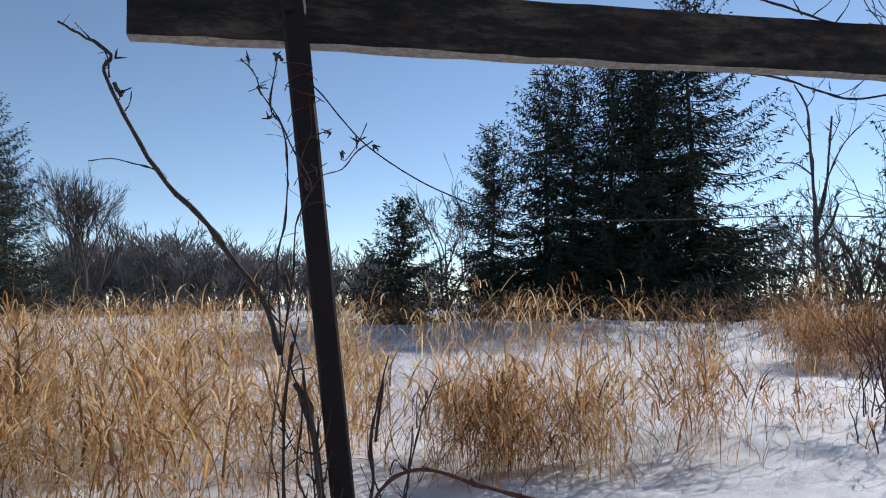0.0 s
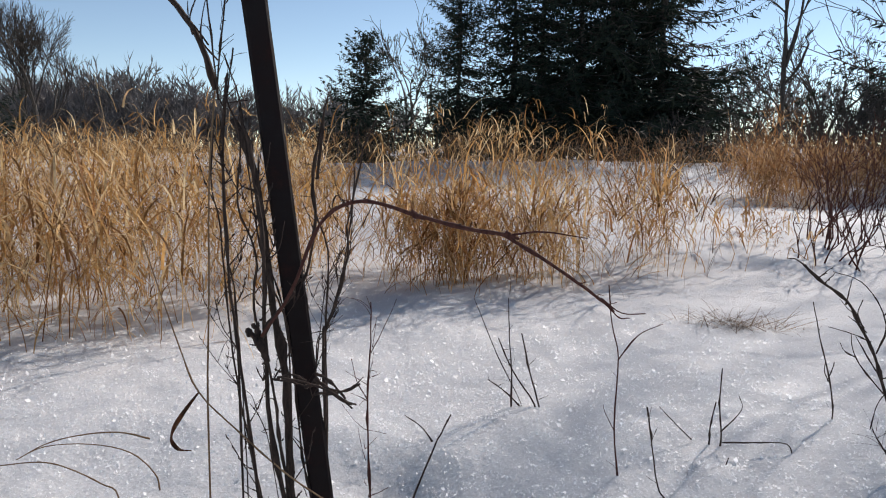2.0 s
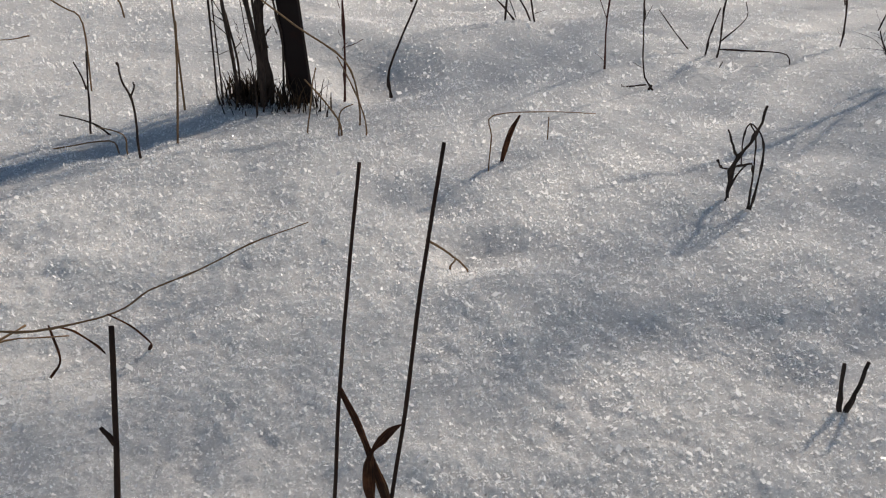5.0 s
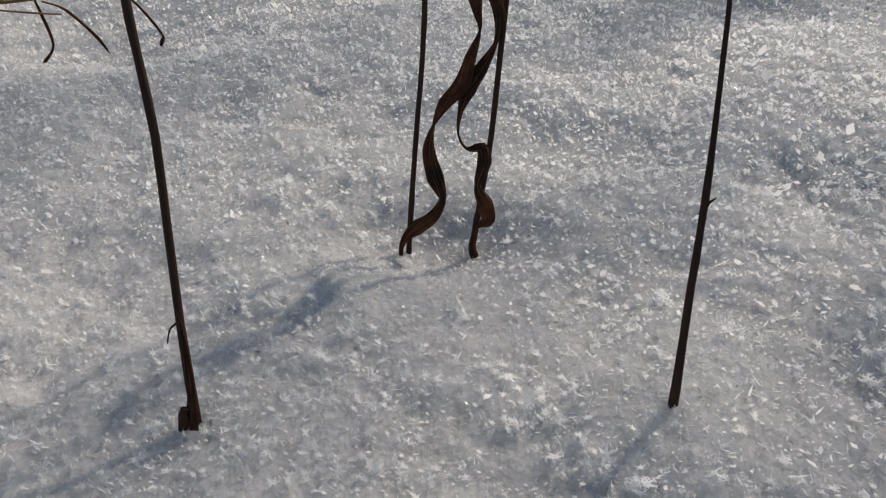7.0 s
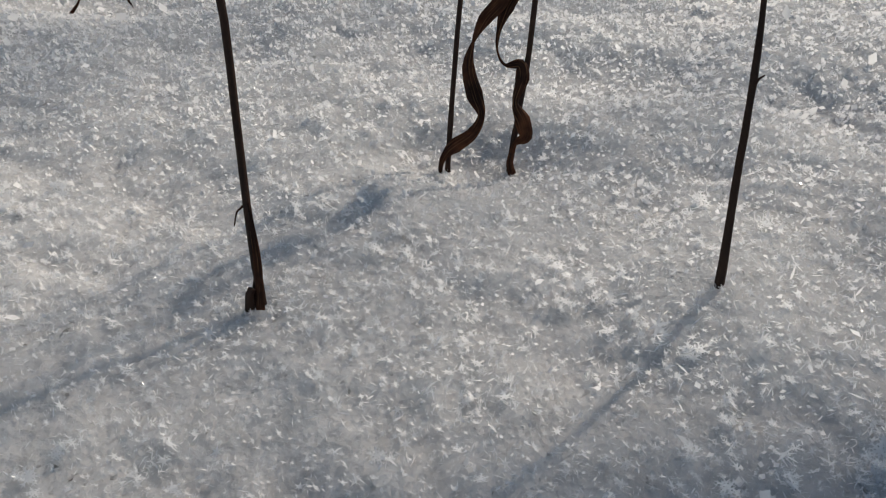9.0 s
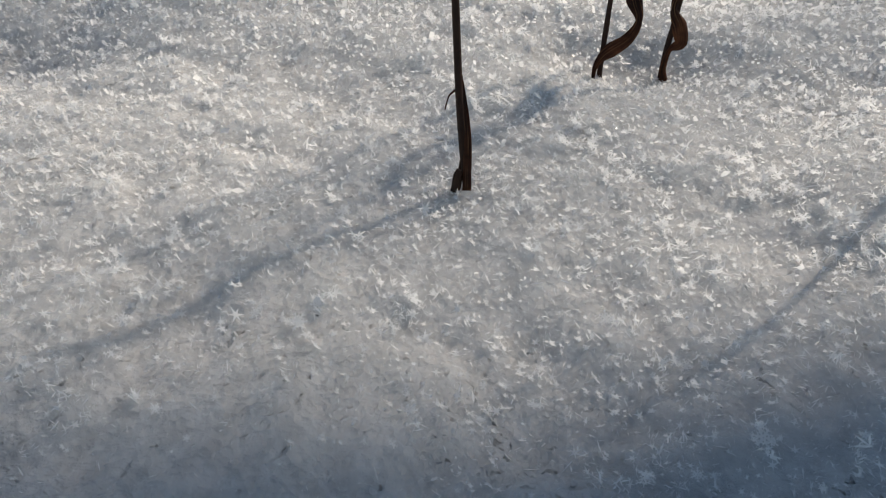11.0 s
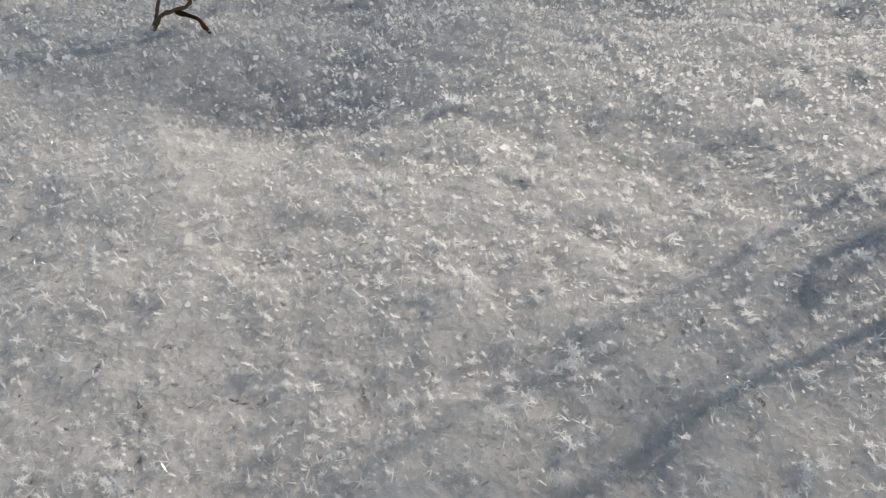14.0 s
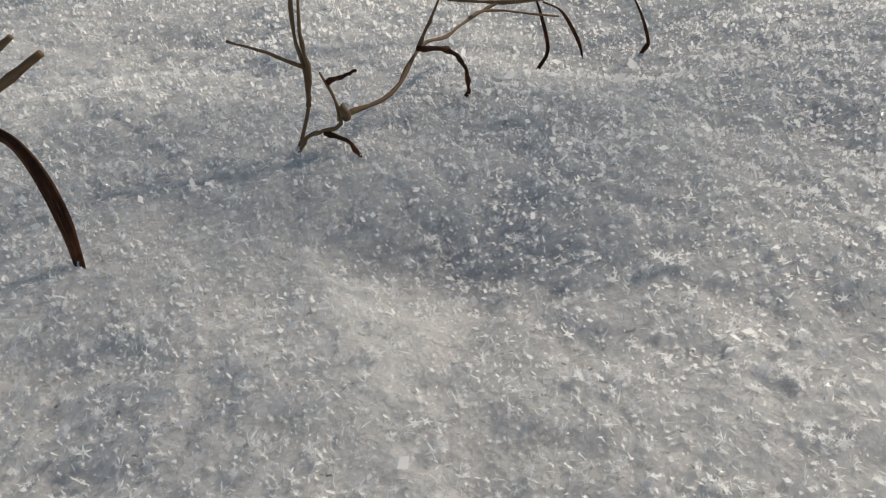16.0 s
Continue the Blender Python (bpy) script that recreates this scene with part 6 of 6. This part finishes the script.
for i, (x, y, h) in enumerate(((2.55, 4.6, 0.9), (2.95, 5.1, 1.0), (2.2, 4.2, 0.55), (3.3, 5.6, 1.1), (3.6, 4.9, 1.0), (2.75, 4.0, 0.6), (4.2, 6.4, 1.2), (5.2, 7.2, 1.3))):
    bare_tree("bare_shrub", (x, y), 40 + i, 7, h, 0.006, 0.4, 4, "leafless reddish brown shrub standing in snow", "shrub", (2, 2), TWIG_RED, TWIG_RED, 0.0014, splay=0.35,
              group="shrubs beside the snow field")


def far_woods(name, label, spans, material, seed):
    """A far belt of leafless trees: (x0, x1, y0, y1, count, lowest, highest)."""
    rng = np.random.default_rng(seed)
    kinds = []
    for k in range(6):
        lines = []
        for _ in range(1):
            w = np.array([rng.normal(0, 0.18), rng.normal(0, 0.18), 1.0])
            bare_tree_lines(rng, (rng.normal(0, 0.04), rng.normal(0, 0.04), 0), w / np.linalg.norm(w), 0.24, 0.014, 5, 0.42, lines, (2, 3), 0.76, 0.12)
        vs, fs, n = [], [], 0
        for p, r0, r1, level in lines:
            if level == 0:
                # the finest twigs: one sliver each
                side = np.cross(p[-1] - p[0], rng.normal(0, 1, 3))
                side *= 0.0034 / (np.linalg.norm(side) + 1e-9)
                v, f = np.array([p[0] - side, p[0] + side, p[2] + side, p[-1]]), [(n, n + 1, n + 2, n + 3), None, None]
            else:
                v, f = tube(p[::4 if level == 1 else 2], max(r0, 0.0034), max(r1, 0.0024), 3, base=n)
            vs.append(v)
            fs += f[:-2]
            n += len(v)
        v = np.concatenate(vs)
        v /= np.percentile(v[:, 2], 95)
        kinds.append((v, np.array(fs)))
    batch = []
    for x0, x1, y0, y1, count, lo, hi in spans:
        for _ in range(count):
            v, f = kinds[rng.integers(0, 6)]
            x, y, h, a = rng.uniform(x0, x1), rng.uniform(y0, y1), lo + (hi - lo) * rng.beta(1.3, 2.2), rng.uniform(0, 6.28)
            c, s = np.cos(a), np.sin(a)
            w = v * h
            batch.append((np.stack([w[:, 0] * c - w[:, 1] * s + x, w[:, 0] * s + w[:, 1] * c + y, w[:, 2] + float(snow_height(x, y)) - 0.1], -1), f))
    return tagged(new(name, mesh_of(name, *merge(batch), material)), label, "woods", kind="stuff")


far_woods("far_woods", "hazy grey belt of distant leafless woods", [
    (-62, -36, 66, 76, 80, 3.6, 7.4), (-38, -20, 62, 74, 230, 3.4, 7.8), (-24, -8, 66, 76, 120, 3.0, 6.6), (-10, 20, 60, 74, 65, 3.0, 5.6), (20, 50, 50, 66, 40, 4.5, 7.5)], HAZED_BARK, 61)
far_woods("brush", "low tangle of leafless brown brush", [
    (10, 17, 18, 26, 46, 1.4, 2.9), (-40, -18, 44, 56, 100, 1.0, 2.4), (-18, -4, 40, 52, 70, 0.8, 1.9), (6, 11, 15, 19, 26, 0.7, 1.5), (0, 10, 21.5, 23.5, 26, 0.5, 1.2), (-6, 15, 27, 31, 90, 1.0, 2.3)], BARK, 62)


# ---- loose crystals lying on the snow ----
def star_kind(rng, fancy):
    """A six-armed snow crystal, one across, as triangles."""
    v, f = [], []

    def arm(a, r1, w, at=(0, 0)):
        c, s = math.cos(a), math.sin(a)
        k = len(v)
        for r, q in ((0.06 * r1, w), (0.0, -w), (r1, 0)):
            v.append((at[0] + c * r - s * q, at[1] + s * r + c * q, rng.uniform(-0.04, 0.04)))
        f.append((k, k + 1, k + 2))

    for i in range(6):
        a = i * math.pi / 3 + rng.uniform(-0.06, 0.06)
        arm(a, 0.5 * rng.uniform(0.7, 1.1), 0.06 if fancy else 0.085)
        if fancy:
            for r, l in ((0.15, 0.2), (0.31, 0.14)):
                for e in (-1, 1):
                    arm(a + e * math.pi / 3, l * rng.uniform(0.7, 1.1), 0.04, (math.cos(a) * r, math.sin(a) * r))
    return np.array(v), np.array(f)


def frames_of(n, tilt, lean):
    """Random upright-ish frames: columns are the crystal's own axes."""
    z = RNG.normal(0, tilt, (n, 3)) * np.array([1, 1, 0.5]) + np.array(lean)
    z /= np.linalg.norm(z, axis=1)[:, None]
    x = np.cross(z, RNG.normal(0, 1, (n, 3)))
    x /= np.linalg.norm(x, axis=1)[:, None]
    return np.stack([x, np.cross(z, x), z], -1)


FLAT, UPRIGHT = (0.3, 0.05, 1.0), (0.37, 0.92, 0.15)


def scatter(kind, at, size, tilt, sink, lean=FLAT):
    v, f = kind
    n = len(at)
    m = frames_of(n, tilt, lean)
    p = np.einsum("nij,kj->nki", m, v) * size[:, None, None] + at[:, None]
    p[:, :, 2] += (size * sink)[:, None]
    idx = f[None] + (np.arange(n) * len(v))[:, None, None]
    return p.reshape(-1, 3), idx.reshape(-1, 3)


def snow_places(n, near, far, clump=0.0):
    """Places on the snow, thinning out with the distance from the trodden edge; some gathered in loose patches. Also their distances."""
    r = near * (far / near) ** RNG.beta(2.0, 1.35, n)
    a = uniform(n, -1.08, 0.92)
    k = int(n * clump)
    if k:
        seat = RNG.integers(k, n, max(k // 9, 1))
        pick = seat[RNG.integers(0, len(seat), k)]
        r[:k] = r[pick] * (1 + RNG.normal(0, 0.035, k))
        a[:k] = a[pick] + RNG.normal(0, 0.035, k)
    x, y = -0.06 + r * np.sin(a), -0.11 + r * np.cos(a)
    return np.stack([x, y, snow_height(x, y)], -1), r


def crystals():
    rng = random.Random(5)
    fancy = [star_kind(rng, True) for _ in range(4)]
    plain = [star_kind(rng, False) for _ in range(4)]
    needle = (np.array([(-0.5, 0, 0), (0, 0.065, 0), (0.5, 0, 0.06), (0, -0.065, 0.03)]), np.array([(0, 1, 2), (0, 2, 3)]))
    plate = (np.array([(-0.5, 0, 0), (-0.12, 0.32, 0.06), (0.5, 0.08, 0), (0.1, -0.30, 0.04)]), np.array([(0, 1, 2), (0, 2, 3)]))
    batch = []

    def lay(kind, n, middle, wide, near, far, grow, tilt, sink, lean, clump=0.0):
        at, r = snow_places(n, near, far, clump)
        batch.append(scatter(kind, at, RNG.lognormal(math.log(middle), wide, n) * (0.75 + grow * r), tilt, sink, lean))

    # loose grains and splinters all over
    lay(plate, 62000, 0.00070, 0.45, 0.16, 3.0, 2.8, 1.0, 0.3, UPRIGHT, 0.5)
    lay(plate, 30000, 0.0006, 0.4, 0.19, 3.0, 2.8, 0.9, 0.5, FLAT, 0.3)
    lay(plate, 60000, 0.0010, 0.4, 0.75, 3.4, 0.8, 1.0, 0.4, UPRIGHT, 0.4)
    lay(plate, 36000, 0.0013, 0.4, 0.30, 1.25, 1.4, 1.0, 0.4, UPRIGHT, 0.6)
    lay(needle, 80000, 0.0012, 0.45, 0.13, 2.5, 1.5, 1.6, 0.3, UPRIGHT, 0.6)
    lay(needle, 34000, 0.0009, 0.5, 0.10, 0.42, 0.5, 1.6, 0.3, UPRIGHT)
    lay(needle, 36000, 0.0011, 0.45, 0.13, 1.5, 1.0, 2.0, 0.3, FLAT)
    # six-armed stars standing or lying on them
    for k in plain:
        lay(k, 4400, 0.0022, 0.35, 0.11, 2.2, 1.0, 0.8, 0.3, UPRIGHT, 0.6)
        lay(k, 2200, 0.0022, 0.35, 0.11, 1.6, 1.0, 0.8, 0.4, FLAT, 0.4)
    for k in fancy:
        lay(k, 1200, 0.0034, 0.3, 0.11, 0.9, 0.6, 0.6, 0.2, UPRIGHT, 0.3)
        lay(k, 560, 0.0030, 0.3, 0.11, 0.9, 0.6, 0.5, 0.4, FLAT, 0.3)
    # bright little rosettes where several crystals cling together
    heap, r = snow_places(2600, 0.11, 0.9, 0.6)
    count = 10
    at = np.repeat(heap, count, 0) + RNG.normal(0, 0.0007, (len(heap) * count, 3))
    at[:, 2] += 0.0008
    size = np.repeat(RNG.lognormal(-6.1, 0.35, len(heap)) * (0.8 + 0.8 * r), count) * RNG.uniform(0.6, 1.2, len(at))
    batch.append(scatter(needle, at, size, 1.6, 0.25, UPRIGHT))
    # lacy clusters of large dendrites
    heap, r = snow_places(420, 0.12, 0.7, 0.4)
    for i in range(5):
        at = heap + RNG.normal(0, 0.0014, heap.shape) * np.array([1, 1, 0.5])
        batch.append(scatter(fancy[i % 4], at, RNG.lognormal(-5.6, 0.3, len(at)), 0.9, 0.3, FLAT if i % 2 else UPRIGHT))
    v, f = merge(batch)
    ob = new("snow_crystals", mesh_of("snow_crystals", v, f, CRYSTAL))
    tagged(ob, "glittering loose snow crystals lying on the surface", "snow", kind="stuff")


crystals()
